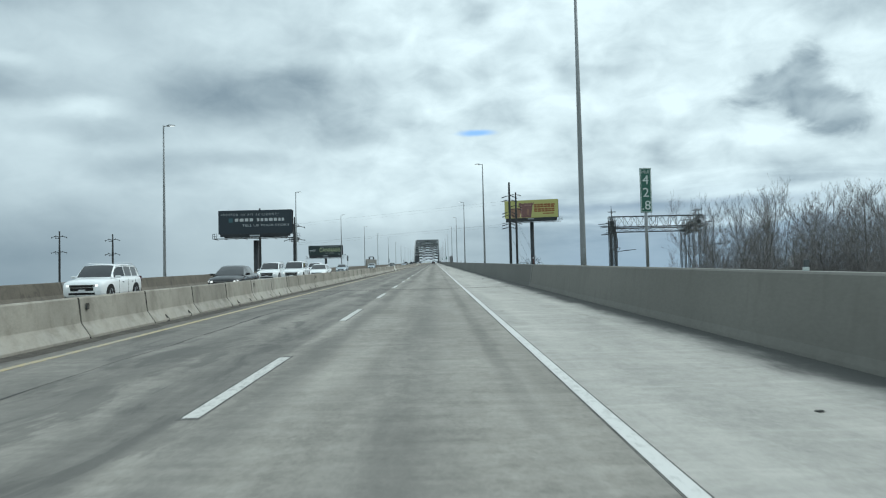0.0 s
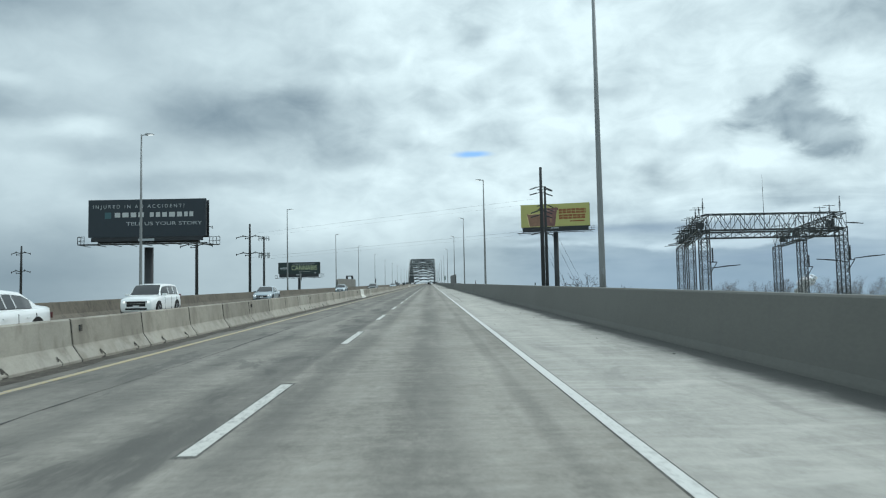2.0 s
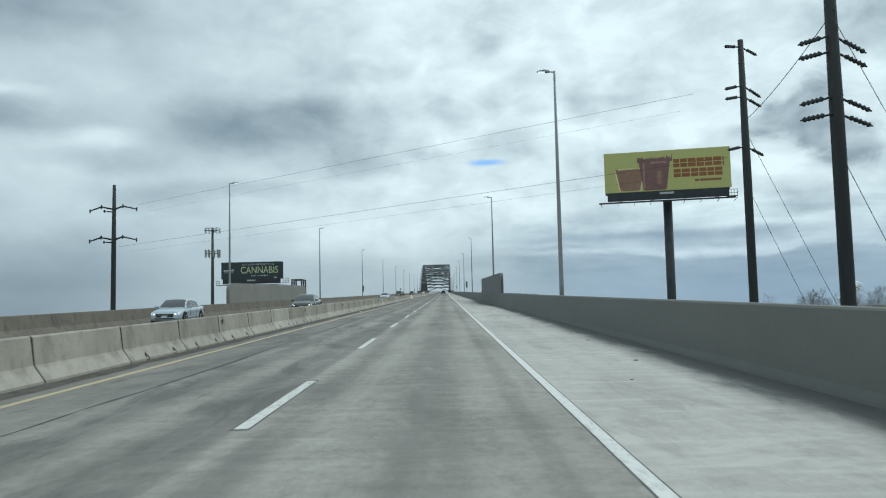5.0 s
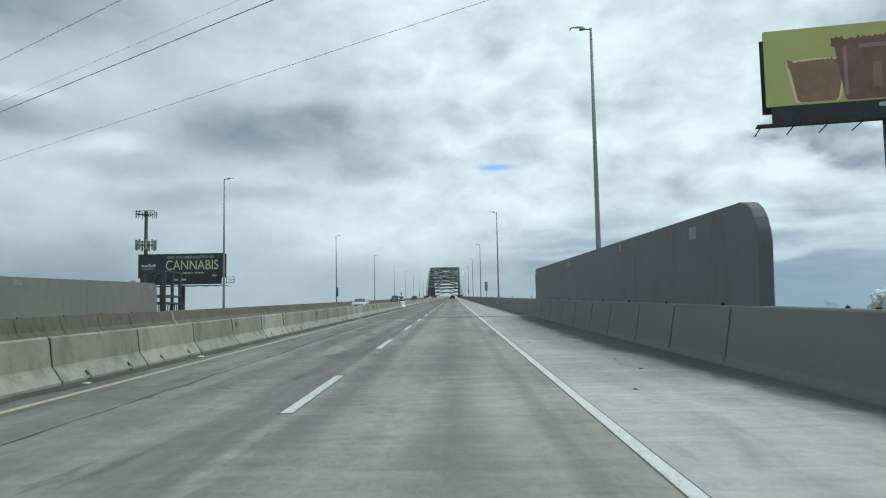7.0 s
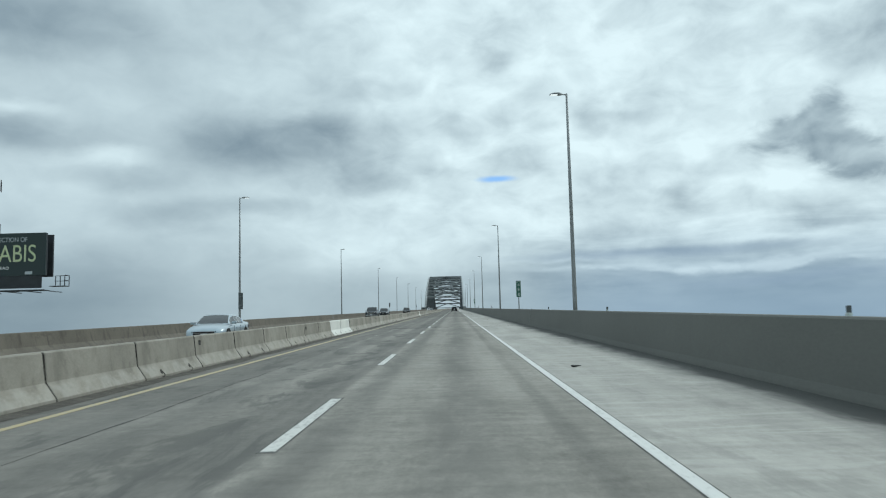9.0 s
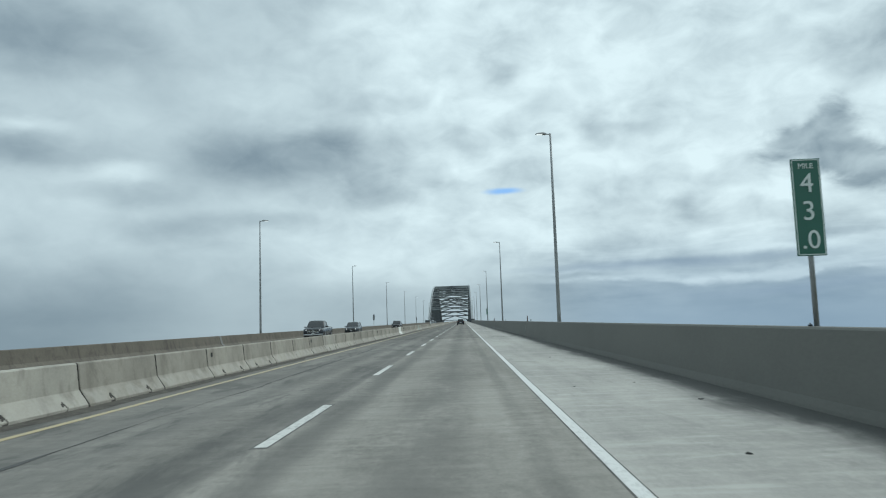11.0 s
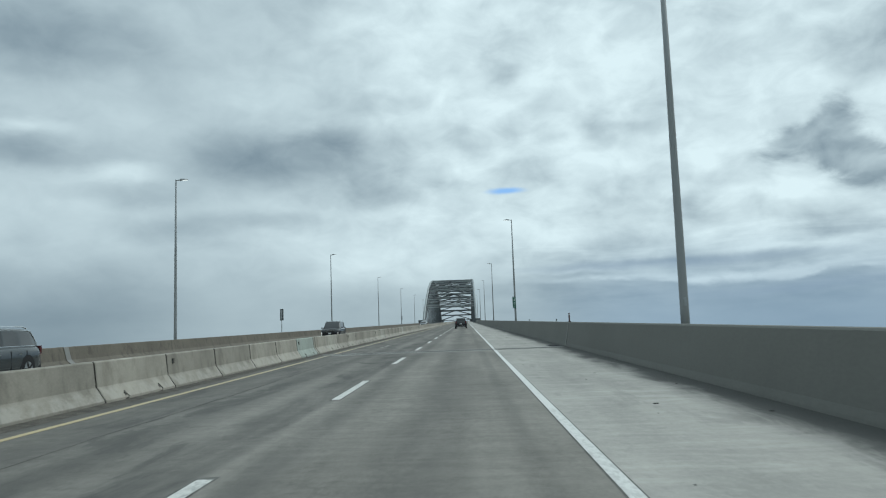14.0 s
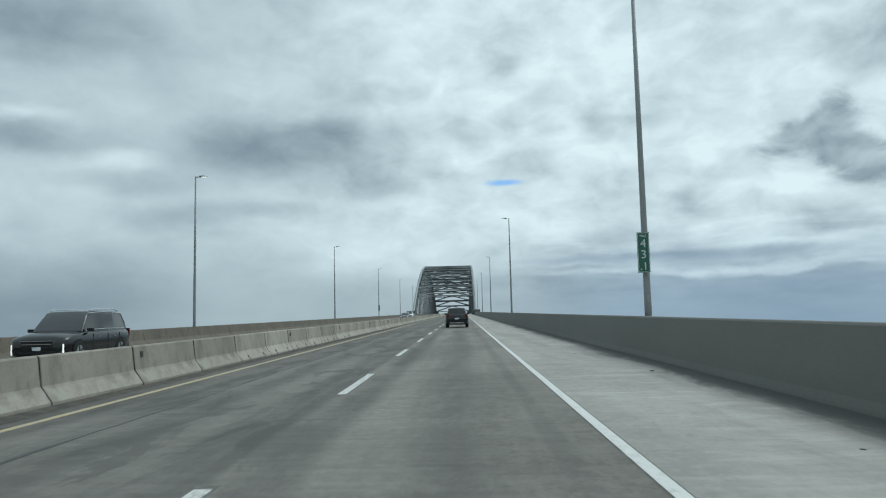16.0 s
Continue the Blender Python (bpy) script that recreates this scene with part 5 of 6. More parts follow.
def cell_mast():
    top = empty("cell_mast", "slim cell mast with two rings of pale antennas", "cell mast")
    bm = bmesh.new()
    tube(bm, [(0, 0, -22), (0, 0, 8), (0, 0, 21)], [0.55, 0.45, 0.32], 12)
    part("shaft", bm, truss_steel, top, smooth=True)
    for z, r, n, h, mat in ((20.2, 2.3, 12, 1.6, truss_steel), (13.6, 2.2, 9, 2.2, bridge_light)):
        bm = bmesh.new()
        tube(bm, [(0, 0, z - 0.12), (0, 0, z + 0.12)], [0.5, 0.5], 10)
        ring = part("platform", bm, truss_steel, top)
        for i in range(3):
            a, b = radians(90 + 120 * i), radians(90 + 120 * (i + 1))
            p, q = (r * math.cos(a), r * math.sin(a), z), (r * math.cos(b), r * math.sin(b), z)
            for name, c, d, w in (("face_bar", p, q, 0.12), ("spoke", (0, 0, z), p, 0.12), ("rail", (p[0], p[1], z + 0.7), (q[0], q[1], z + 0.7), 0.08)):
                bm = bmesh.new()
                beam(bm, c, d, w)
                part(name, bm, truss_steel, ring)
        for i in range(n):
            a = 2 * math.pi * i / n + 0.2
            x, y = r * 0.92 * math.cos(a), r * 0.92 * math.sin(a)
            w = 0.05 if mat is truss_steel else 0.17
            part("antenna", boxes((x - w, y - w, z - h * 0.5, x + w, y + w, z + h * 0.5), bevel=0.02), mat, ring, "" if w < 0.1 else "pale panel antenna")
    top.matrix_world = stand(-66.1, 386, 0)


cell_mast()

# ---- substation gantry ----


def lattice(bm, x, y, z0, z1, w, step=1.3):
    """A square lattice mast of angle bars."""
    h = w / 2
    c = [(x - h, y - h), (x + h, y - h), (x + h, y + h), (x - h, y + h)]
    for px, py in c:
        beam(bm, (px, py, z0), (px, py, z1), 0.11)
    n = max(1, round((z1 - z0) / step))
    for i in range(n):
        a, b = z0 + (z1 - z0) * i / n, z0 + (z1 - z0) * (i + 1) / n
        for k in range(4):
            p, q = c[k], c[(k + 1) % 4]
            beam(bm, (*p, a), (*q, b), 0.055)
            beam(bm, (*q, a), (*p, b), 0.055)
            if i % 2 == 0:
                beam(bm, (*p, a), (*q, a), 0.055)


def girder(bm, a, b, w, h, n):
    """A lattice girder between two places, w wide and h deep."""
    a, b = Vector(a), Vector(b)
    d = (b - a).normalized()
    u = Vector((-d.y, d.x, 0)) * w / 2
    v = Vector((0, 0, h / 2))
    ch = [u + v, u - v, -u - v, -u + v]
    for o in ch:
        beam(bm, a + o, b + o, 0.13)
    for i in range(n):
        p, q = a.lerp(b, i / n), a.lerp(b, (i + 1) / n)
        for k in range(4):
            s, t = ch[k], ch[(k + 1) % 4]
            if i % 2:
                s, t = t, s
            beam(bm, p + s, q + t, 0.07)
            beam(bm, p + ch[k], p + ch[(k + 1) % 4], 0.05)


def gantry():
    top = empty("substation_gantry", "grey steel lattice gantry of a substation with insulators", "substation gantry")
    left = [(38.0, 172.0), (43.3, 194.3), (47.1, 212.0)]
    right = [(57.2, 172.0), (61.9, 194.3), (65.4, 212.0)]
    zl = 8.0
    for x, y in (*left, *right):
        bm = bmesh.new()
        lattice(bm, x, y, -22, zl, 1.2, 0.95)
        part("lattice_leg", bm, truss_steel, top)
    for row in (left, right):
        bm = bmesh.new()
        girder(bm, (*row[0], zl + 0.9), (*row[2], zl + 0.9), 1.5, 2.0, 18)
        part("girder", bm, truss_steel, top)
    bm = bmesh.new()
    girder(bm, (*left[0], zl + 0.9), (*right[0], zl + 0.9), 1.5, 2.2, 14)
    part("girder", bm, truss_steel, top)
    bm = bmesh.new()
    girder(bm, (*left[0], zl - 0.9), (*right[0], zl - 0.9), 1.4, 0.8, 14)
    part("girder", bm, truss_steel, top)
    rnd = random.Random(3)
    for row, s in ((left, -1), (right, 1)):
        for i in range(9):
            f = i / 8
            x = row[0][0] + (row[2][0] - row[0][0]) * f
            y = row[0][1] + (row[2][1] - row[0][1]) * f
            bm = bmesh.new()
            z = zl + 1.9
            h = 2.4 if i == 0 else 1.5 + 0.3 * (i % 3)
            tube(bm, [(x, y, z), (x, y, z + h)], [0.05, 0.05], 6)
            for q in range(6):
                tube(bm, [(x, y, z + h * 0.35 + q * 0.16), (x, y, z + h * 0.35 + q * 0.16 + 0.05)], [0.16, 0.12], 8)
            part("post_insulator", bm, dark_steel, top)
            bm = bmesh.new()
            zz = zl + rnd.uniform(0.2, 1.8)
            reach = 3.0 if i % 2 == 0 else 1.7
            tube(bm, [(x + s * 0.7, y, zz), (x + s * reach * 0.6, y, zz - 0.05), (x + s * reach, y - 0.4, zz - 0.2)], [0.05, 0.11, 0.05], 6)
            part("strain_insulator", bm, dark_steel, top)
            if i:
                bm = bmesh.new()
                beam(bm, (x - 0.9, y, z + h * 0.92), (x + 0.9, y, z + h * 0.92), 0.07)
                part("cross_arm", bm, truss_steel, top)
            if i % 2:
                part("disconnect_switch", boxes((x - 0.5, y - 0.25, z - 1.4, x + 0.5, y + 0.25, z - 0.5), bevel=0.04), truss_steel, top)
    # brackets on the outer legs, each with a stack of discs
    for x, y, s in ((right[0][0], right[0][1], 1), (left[0][0], left[0][1], 1), (right[1][0], right[1][1], 1)):
        bm = bmesh.new()
        beam(bm, (x + s * 0.6, y, 3.4), (x + s * 1.7, y, 3.4), 0.12)
        part("bracket_arm", bm, truss_steel, top)
        bm = bmesh.new()
        beam(bm, (x + s * 1.7, y, 3.4), (x + s * 0.6, y, 1.7), 0.09)
        part("bracket_strut", bm, truss_steel, top)
        bm = bmesh.new()
        tube(bm, [(x + s * 1.1, y, 3.4 + 0.13 * q) for q in range(16)], [0.15 if q % 2 else 0.07 for q in range(16)], 7)
        part("post_insulator", bm, dark_steel, top)
    for x, y, z, s in ((57.0, 168.6, 3.4, 1), (56.3, 168.9, 3.0, -1), (39.0, 172.8, 2.6, 1)):
        bm = bmesh.new()
        tube(bm, [(x, y, z), (x + s * 2.2, y, z + 0.25), (x + s * 4.2, y, z + 0.4)], [0.06, 0.10, 0.06], 6)
        part("strain_insulator", bm, dark_steel, top)
    bm = bmesh.new()
    tube(bm, [(46.5, 172, 9.0), (46.5, 172, 15.5)], [0.04, 0.015], 6)
    part("lightning_rod", bm, truss_steel, top)
    top.matrix_world = Matrix.Translation(at(0, 0)) @ Matrix.Translation((0, 0, 0.029 * 172))


gantry()

# ---- bare trees ----


def bare_tree(seed, height, stems, branches, rise, label, crook=0.07):
    """Leafless tree: upright stems and limbs in one mesh, the fine ascending twigs in another."""
    rnd = random.Random(seed)
    big, small = bmesh.new(), bmesh.new()

    def grow(p, d, length, r, level):
        n = (9, 4, 3, 2)[level]
        pts, rad = [p.copy()], [r]
        c = crook * (1, 1.8, 2.4, 2.6)[level]
        for i in range(n):
            d = (d + Vector((rnd.gauss(0, c), rnd.gauss(0, c), rnd.gauss(0.05, c * 0.5)))).normalized()
            p = p + d * length / n
            pts.append(p.copy())
            rad.append(max(0.0058, r * (1 - 0.8 * (i + 1) / n)))
        tube(big if level < 2 else small, pts, rad, (6, 4, 3, 3)[level])
        if level >= 3:
            return
        kids = branches[level]
        for c in range(kids):
            f = (0.22 if level == 0 else 0.15) + (0.77 if level == 0 else 0.84) * (c + rnd.random()) / kids
            i = min(n - 1, int(f * n))
            q = pts[i].lerp(pts[i + 1], f * n - i)
            a = rnd.uniform(0, 2 * math.pi)
            side = Vector((math.cos(a), math.sin(a), 0))
            dd = (side * rnd.uniform(0.5, 0.9) + Vector((0, 0, rnd.uniform(rise * 0.35, rise * 0.9)))).normalized()
            if level:
                dd = (side * rnd.uniform(0.4, 0.9) + Vector((0, 0, rnd.uniform(0.1, 0.9))) + d * 0.55).normalized()
            reach = height * (0.25 * (1 - f) + 0.10) if level == 0 else length * rnd.uniform(0.35, 0.62)
            grow(q, dd, reach, max(0.007, min(0.035, rad[i] * 0.40)), level + 1)

    for s in range(stems):
        lean = Vector((rnd.gauss(0, 0.05), rnd.gauss(0, 0.05), 1)).normalized()
        grow(Vector((rnd.gauss(0, 0.25), rnd.gauss(0, 0.25), 0)), lean, height * (1 if s == 0 else rnd.uniform(0.72, 0.97)), height * 0.0050, 0)
    top = empty("bare_tree", label, "tree", "bare trees beside the road")
    part("trunk", big, bark, top)
    part("crown", small, twig, top, "fine bare twigs")
    return top


def crooked_tree(seed, height):
    """Old leafless tree whose few twisted limbs show over the parapet."""
    rnd = random.Random(seed)
    bm = bmesh.new()

    def limb(p, d, r, steps):
        pts, rad = [p.copy()], [r]
        for i in range(steps):
            d = (d + Vector((rnd.gauss(0, 0.55), rnd.gauss(0, 0.2), rnd.gauss(-0.08, 0.42)))).normalized()
            p = p + d * 0.19
            pts.append(p.copy())
            rad.append(max(0.012, r * (1 - 0.7 * (i + 1) / steps)))
            if i and steps > 3 and rnd.random() < 0.55:
                limb(p, (d + Vector((rnd.uniform(-1, 1), 0, rnd.uniform(0.0, 0.9)))).normalized(), rad[-1] * 0.75, steps - i - 1 if i < 3 else 3)
        tube(bm, pts, rad, 5)

    tube(bm, [(0, 0, 0), (0.2, 0, height * 0.4), (0, 0, height * 0.80)], [0.28, 0.22, 0.15], 8)
    for k in range(9):
        a = -1 + 2 * k / 8
        knee = Vector((a * 1.7, rnd.uniform(-0.5, 0.5), height * 0.885 + rnd.uniform(-0.25, 0.1)))
        tube(bm, [(0, 0, height * 0.78), knee * 0.5 + Vector((0, 0, height * 0.42)), knee], [0.09, 0.06, 0.042], 6)
        limb(knee, Vector((a * 0.7, 0, 0.85)).normalized(), 0.040, 9)
    top = empty("bare_tree", "crooked leafless tree reaching just over the parapet", "tree", "bare trees beside the road")
    part("limb", bm, bark_dark, top)
    return top


bark_dark = material("dark_wet_bark", (0.035, 0.031, 0.029), 0.95, 0, 0.3, 30, 1.0, 0.3)
trees = [bare_tree(s, 19.6, k, (21, 8, 5), 1.35, "tall slender leafless tree in a winter thicket") for s, k in ((2, 2), (5, 1), (8, 3), (13, 2), (17, 1))]
shrubs = [bare_tree(s, 11.0, 5, (13, 7, 4), 1.0, "many-stemmed leafless shrub at the thicket's foot", 0.11) for s in (41, 44)]
rnd = random.Random(21)


def plant(src, used, x, y, s):
    m = Matrix.Translation((x, y, -9)) @ pose(0, 0, 0, 0, 0, rnd.uniform(0, 360))
    ob = copy_thing(src, m) if used else src
    ob.matrix_world = m
    ob.scale = (s, s, s)


spots = [(27.6, 74.0), (27.2, 70.5), (24.0, 66.0), (30.5, 78.0), (36.5, 90.0), (22.8, 62.0), (27.0, 66.5), (31.0, 74.0)]
while len(spots) < 58:
    x, y = rnd.uniform(17, 62), rnd.uniform(50, 100)
    if max(0.322 * y, 0.53 * (y - 31) + 3.8) < x < 0.68 * y + 4 and all((x - a) ** 2 + (y - b) ** 2 > 3 for a, b in spots):
        spots.append((x, y))
for i, (x, y) in enumerate(spots):
    edge = min(1.0, 0.66 + 0.12 * (x - max(0.312 * y, 0.375 * y - 4.85)))
    plant(trees[i % 5], i >= 5, x, y, (11.2 + 0.113 * y) / 21.4 * rnd.uniform(0.86, 1.0) * max(0.70, edge))
for i, (x, y) in enumerate(((20.6, 62.0), (24.2, 75.5), (23.0, 72.0), (24.5, 74.0), (22.0, 66.5), (21.5, 64), (25.5, 68), (28, 72), (31, 76), (34, 80), (27, 62), (31, 66), (36, 72), (40, 84), (33, 60), (38, 64), (44, 76))):
    plant(shrubs[i % 2], i >= 2, x, y, rnd.uniform(0.92, 1.12) * (0.93 + 0.004 * (y - 60)))
low = crooked_tree(33, 16.2)
low.matrix_world = Matrix.Translation((at(20.1, 168).x, at(20.1, 168).y, -9))
for x, y, s, src in ((25.6, 171, 0.90, low), (14.9, 166.5, 0.89, low), (-60, 250, 1.1, shrubs[0]), (-68, 262, 1.15, shrubs[1]), (-56, 243, 1.05, shrubs[1]), (-76, 300, 1.25, shrubs[0])):
    t = copy_thing(src, Matrix.Translation((x, y, -9)) @ pose(0, 0, 0, 0, 0, 0 if src is low else x * 31))
    t.scale = (s, s, s)
for i in range(64):
    x, y = 172 + 4.2 * i + rnd.uniform(-4, 4), 540 + rnd.uniform(0, 60)
    t = copy_thing(trees[i % 5], Matrix.Translation((x, y, -9)) @ pose(0, 0, 0, 0, 0, rnd.uniform(0, 360)))
    q = rnd.uniform(1.02, 1.24)
    t.scale = (q * 1.5, q * 1.5, q)

# ---- the arch bridge ----


def arch_bridge():
    top = empty("arch_bridge", "grey steel through-arch bridge with crossed bracing far ahead", "bridge")
    ya, yb, rise = 805.0, 1125.0, 27.5
    n = 26

    def rib(i, x, low=0.0):
        f = i / n
        return at(x, ya + (yb - ya) * f, rise * 4 * f * (1 - f) + low - 3.0 * (1 - 4 * f * (1 - f)))

    def bar_of(name, a, b, w, h=None, mat=None, label=""):
        bm = bmesh.new()
        beam(bm, a, b, w, h)
        part(name, bm, mat or bridge_steel, top, label)

    xs = (-20.1, 5.5)
    mid = (xs[0] + xs[1]) / 2
    for x in xs:
        for low in (0.0, -4.2):
            bm = bmesh.new()
            tube(bm, [rib(i, x, low) for i in range(n + 1)], [0.50 if low == 0.0 else 0.60] * (n + 1), 4)
            part("arch_chord", bm, bridge_light if low == 0.0 else bridge_steel, top, "pale upper arch chord" if low == 0.0 else "")
        for i in range(n):
            p, q = (0, -4.2) if i % 2 else (-4.2, 0)
            bar_of("web_member", rib(i, x, p), rib(i + 1, x, q), 0.62)
            bar_of("web_member", rib(i, x, 0), rib(i, x, -4.2), 0.55)
    for i in range(1, n):
        f = i / n
        clear = rise * 4 * f * (1 - f)
        if clear > (8.0 if f < 0.5 else 4.5):
            bar_of("cross_strut", rib(i, xs[0]), rib(i, xs[1]), 0.42 if f < 0.5 else 0.7, 0.46 if f < 0.5 else 0.8, bridge_light if i <= n / 2 else bridge_steel)
            if i < n - 1:
                a, b = (i, i + 1) if i < n / 2 else (i + 1, i)
                for x in xs:
                    bar_of("wind_brace", rib(a, x), rib(b, mid), 0.38 if f < 0.5 else 0.62)
        if clear > (11.5 if f < 0.5 else 7.0):
            bar_of("cross_strut", rib(i, xs[0], -4.2), rib(i, xs[1], -4.2), 0.42, 0.46, bridge_light if i <= n / 2 else bridge_steel)
            if i % 2:
                for x in xs:
                    bar_of("sway_brace", rib(i, x, -4.2), rib(i, mid, -0.3), 0.30)
        for x in xs:
            hang = rib(i, x, -4.2)
            deck = at(x, ya + (yb - ya) * f, 0.2)
            if hang.z > deck.z + 1:
                bar_of("hanger", hang, deck, 0.42)
    for x in xs:
        bar_of("tie_girder", at(x, ya, -0.6), at(x, yb, -0.6), 0.8, 1.6)
        for y in (ya, yb):
            p = at(x, y)
            part("pylon", boxes((p.x - 1.6, p.y - 3, -9, p.x + 1.6, p.y + 3, p.z + 1.9), bevel=0.15), bridge_steel, top, "squat end pier")


arch_bridge()

# ---- small things on the deck ----
rnd = random.Random(12)


def scrap(mat, label, size, x, y):
    bm = bmesh.new()
    bmesh.ops.create_icosphere(bm, subdivisions=1, radius=size)
    for v in bm.verts:
        v.co = Vector((v.co.x * rnd.uniform(0.8, 1.9), v.co.y * rnd.uniform(0.7, 1.5), max(0.0, v.co.z * 0.3 + size * 0.12)))
    ob = part("road_debris", bm, mat)
    ob.matrix_world = SLOPE @ pose(x, y, 0.0, 0, 0, rnd.uniform(0, 180))
    tagged(ob, label, "debris", "litter on the shoulder")


for i in range(90):
    scrap(debris_dark, "small dark scrap lying on the shoulder", rnd.uniform(0.012, 0.04), rnd.uniform(1.9, 4.5), rnd.uniform(6, 520))
for x, y, s in ((2.9, 340, 0.04), (3.9, 345, 0.04), (3.7, 60, 0.06), (3.2, 480, 0.05), (4.0, 500, 0.05)):
    scrap(debris_dark, "torn strip of black tyre rubber on the shoulder", s, x, y)
for x, y, s in ((-6.2, 130, 0.06), (-6.25, 215, 0.09), (-6.25, 226, 0.07), (-6.2, 232, 0.09), (3.9, 48, 0.09), (-6.25, 266, 0.10)):
    scrap(debris_pale, "pale crumpled litter on the road edge", s, x, y)


def tyre_strip(x, y):
    """A curled strip torn off a tyre."""
    bm = bmesh.new()
    line = [(-0.115, -0.18), (-0.06, -0.175), (-0.01, -0.15), (0.0, -0.08), (-0.05, -0.03), (-0.085, 0.03), (-0.06, 0.09), (-0.01, 0.07), (0.03, 0.01), (0.07, 0.04), (0.115, 0.03)]
    tube(bm, [Vector((a, b, 0.02)) for a, b in line], [0.022, 0.026, 0.018, 0.015, 0.02, 0.026, 0.02, 0.016, 0.02, 0.018, 0.008], 6)
    for v in bm.verts:
        v.co.z = max(0.0, 0.018 + 0.75 * (v.co.z - 0.02))
    ob = part("road_debris", bm, debris_dark)
    ob.matrix_world = SLOPE @ pose(x, y, 0.0)
    tagged(ob, "curled torn strip of black tyre rubber on the shoulder", "debris", "litter on the shoulder")


tyre_strip(2.39, 291.6)


def drain_grate(x, y):
    """Rectangular iron gully grate let into the shoulder."""
    top = empty("drain_grate", "dark iron drain grate in the shoulder beside the joint", "drain grate")
    part("pit", boxes((-0.28, -0.5, 0.0, 0.28, 0.5, 0.003)), black_gap, top)
    part("frame", boxes((-0.31, -0.53, 0.0, -0.27, 0.53, 0.012), (0.27, -0.53, 0.0, 0.31, 0.53, 0.012), (-0.27, -0.53, 0.0, 0.27, -0.49, 0.012), (-0.27, 0.49, 0.0, 0.27, 0.53, 0.012)), dark_steel, top)
    for i in range(7):
        part("bar", boxes((-0.27, -0.40 + i * 0.125, 0.003, 0.27, -0.37 + i * 0.125, 0.010)), dark_steel, top)
    top.matrix_world = SLOPE @ pose(x, y, 0)


drain_grate(4.45, 461.0)

# distant steam over the far shore
bm = bmesh.new()
for i in range(60):
    f = i / 59
    m = Matrix.Translation((rnd.uniform(-8, 8) * (0.5 + f) + 26 * f * f, rnd.uniform(-5, 5), 42 * f)) @ Matrix.Scale(rnd.uniform(2, 5) * (0.5 + f), 4)
    bmesh.ops.create_icosphere(bm, subdivisions=2, radius=1, matrix=m)
for v in bm.verts:
    v.co += Vector((noise.noise(v.co * 0.2), noise.noise(v.co * 0.2 + Vector((9, 0, 0))), noise.noise(v.co * 0.2 + Vector((0, 9, 0))))) * 2.5
plume = part("steam_plume", bm, steam_white, None, smooth=True)
plume.matrix_world = Matrix.Translation((655, 1500, 0)) @ Matrix.Scale(0.95, 4)
tagged(plume, "small white plume of steam on the horizon", "steam")

# ---- vehicles ----
SHAPES = {
    # stations from nose to tail: share of length, share of half width, underside, shoulder, top
    "suv": ([(0, .80, .36, .70, .74), (.012, .88, .30, .86, .92), (.05, .95, .24, .95, 1.02), (.15, .99, .22, 1.02, 1.08), (.27, 1, .22, 1.07, 1.13), (.5, 1, .22, 1.09, 1.13), (.75, 1, .22, 1.11, 1.13), (.93, .98, .26, 1.11, 1.13), (.985, .93, .32, 1.08, 1.11), (1, .88, .42, .98, 1.02)], (.255, .40, .90, .975), 1.10),
    "sedan": ([(0, .78, .32, .55, .58), (.012, .86, .26, .66, .70), (.05, .94, .22, .74, .80), (.15, .98, .20, .83, .90), (.28, 1, .20, .91, .97), (.5, 1, .20, .93, .97), (.72, 1, .20, .95, .98), (.87, .98, .22, .98, 1.04), (.97, .93, .28, .98, 1.03), (1, .86, .38, .88, .92)], (.265, .43, .70, .88), .94),
    "pickup": ([(0, .84, .46, .92, .96), (.01, .92, .40, 1.04, 1.10), (.05, .97, .34, 1.12, 1.18), (.15, 1, .32, 1.17, 1.23), (.26, 1, .32, 1.22, 1.27), (.45, 1, .32, 1.25, 1.28), (.64, 1, .32, 1.26, 1.28), (.80, 1, .34, 1.28, 1.30), (.985, .98, .40, 1.28, 1.30), (1, .95, .52, 1.22, 1.26)], (.255, .36, .60, .635), 1.24),
}


def disc(bm, x0, x1, y, z, r, n=20):
    a = [bm.verts.new((x0, y + r * math.cos(2 * math.pi * i / n), z + r * math.sin(2 * math.pi * i / n))) for i in range(n)]
    b = [bm.verts.new((x1, v.co.y, v.co.z)) for v in a]
    bm.faces.new(a)
    bm.faces.new(b[::-1])
    for i in range(n):
        j = (i + 1) % n
        bm.faces.new((a[i], a[j], b[j], b[i]))


def disc_y(bm, x, y, z, r, n=14):
    """A short round lamp bowl that faces along y."""
    a = [bm.verts.new((x + r * math.cos(2 * math.pi * i / n), y, z + r * math.sin(2 * math.pi * i / n))) for i in range(n)]
    b = [bm.verts.new((v.co.x, y - 0.12, v.co.z)) for v in a]
    bm.faces.new(a[::-1])
    for i in range(n):
        j = (i + 1) % n
        bm.faces.new((a[i], a[j], b[j], b[i]))


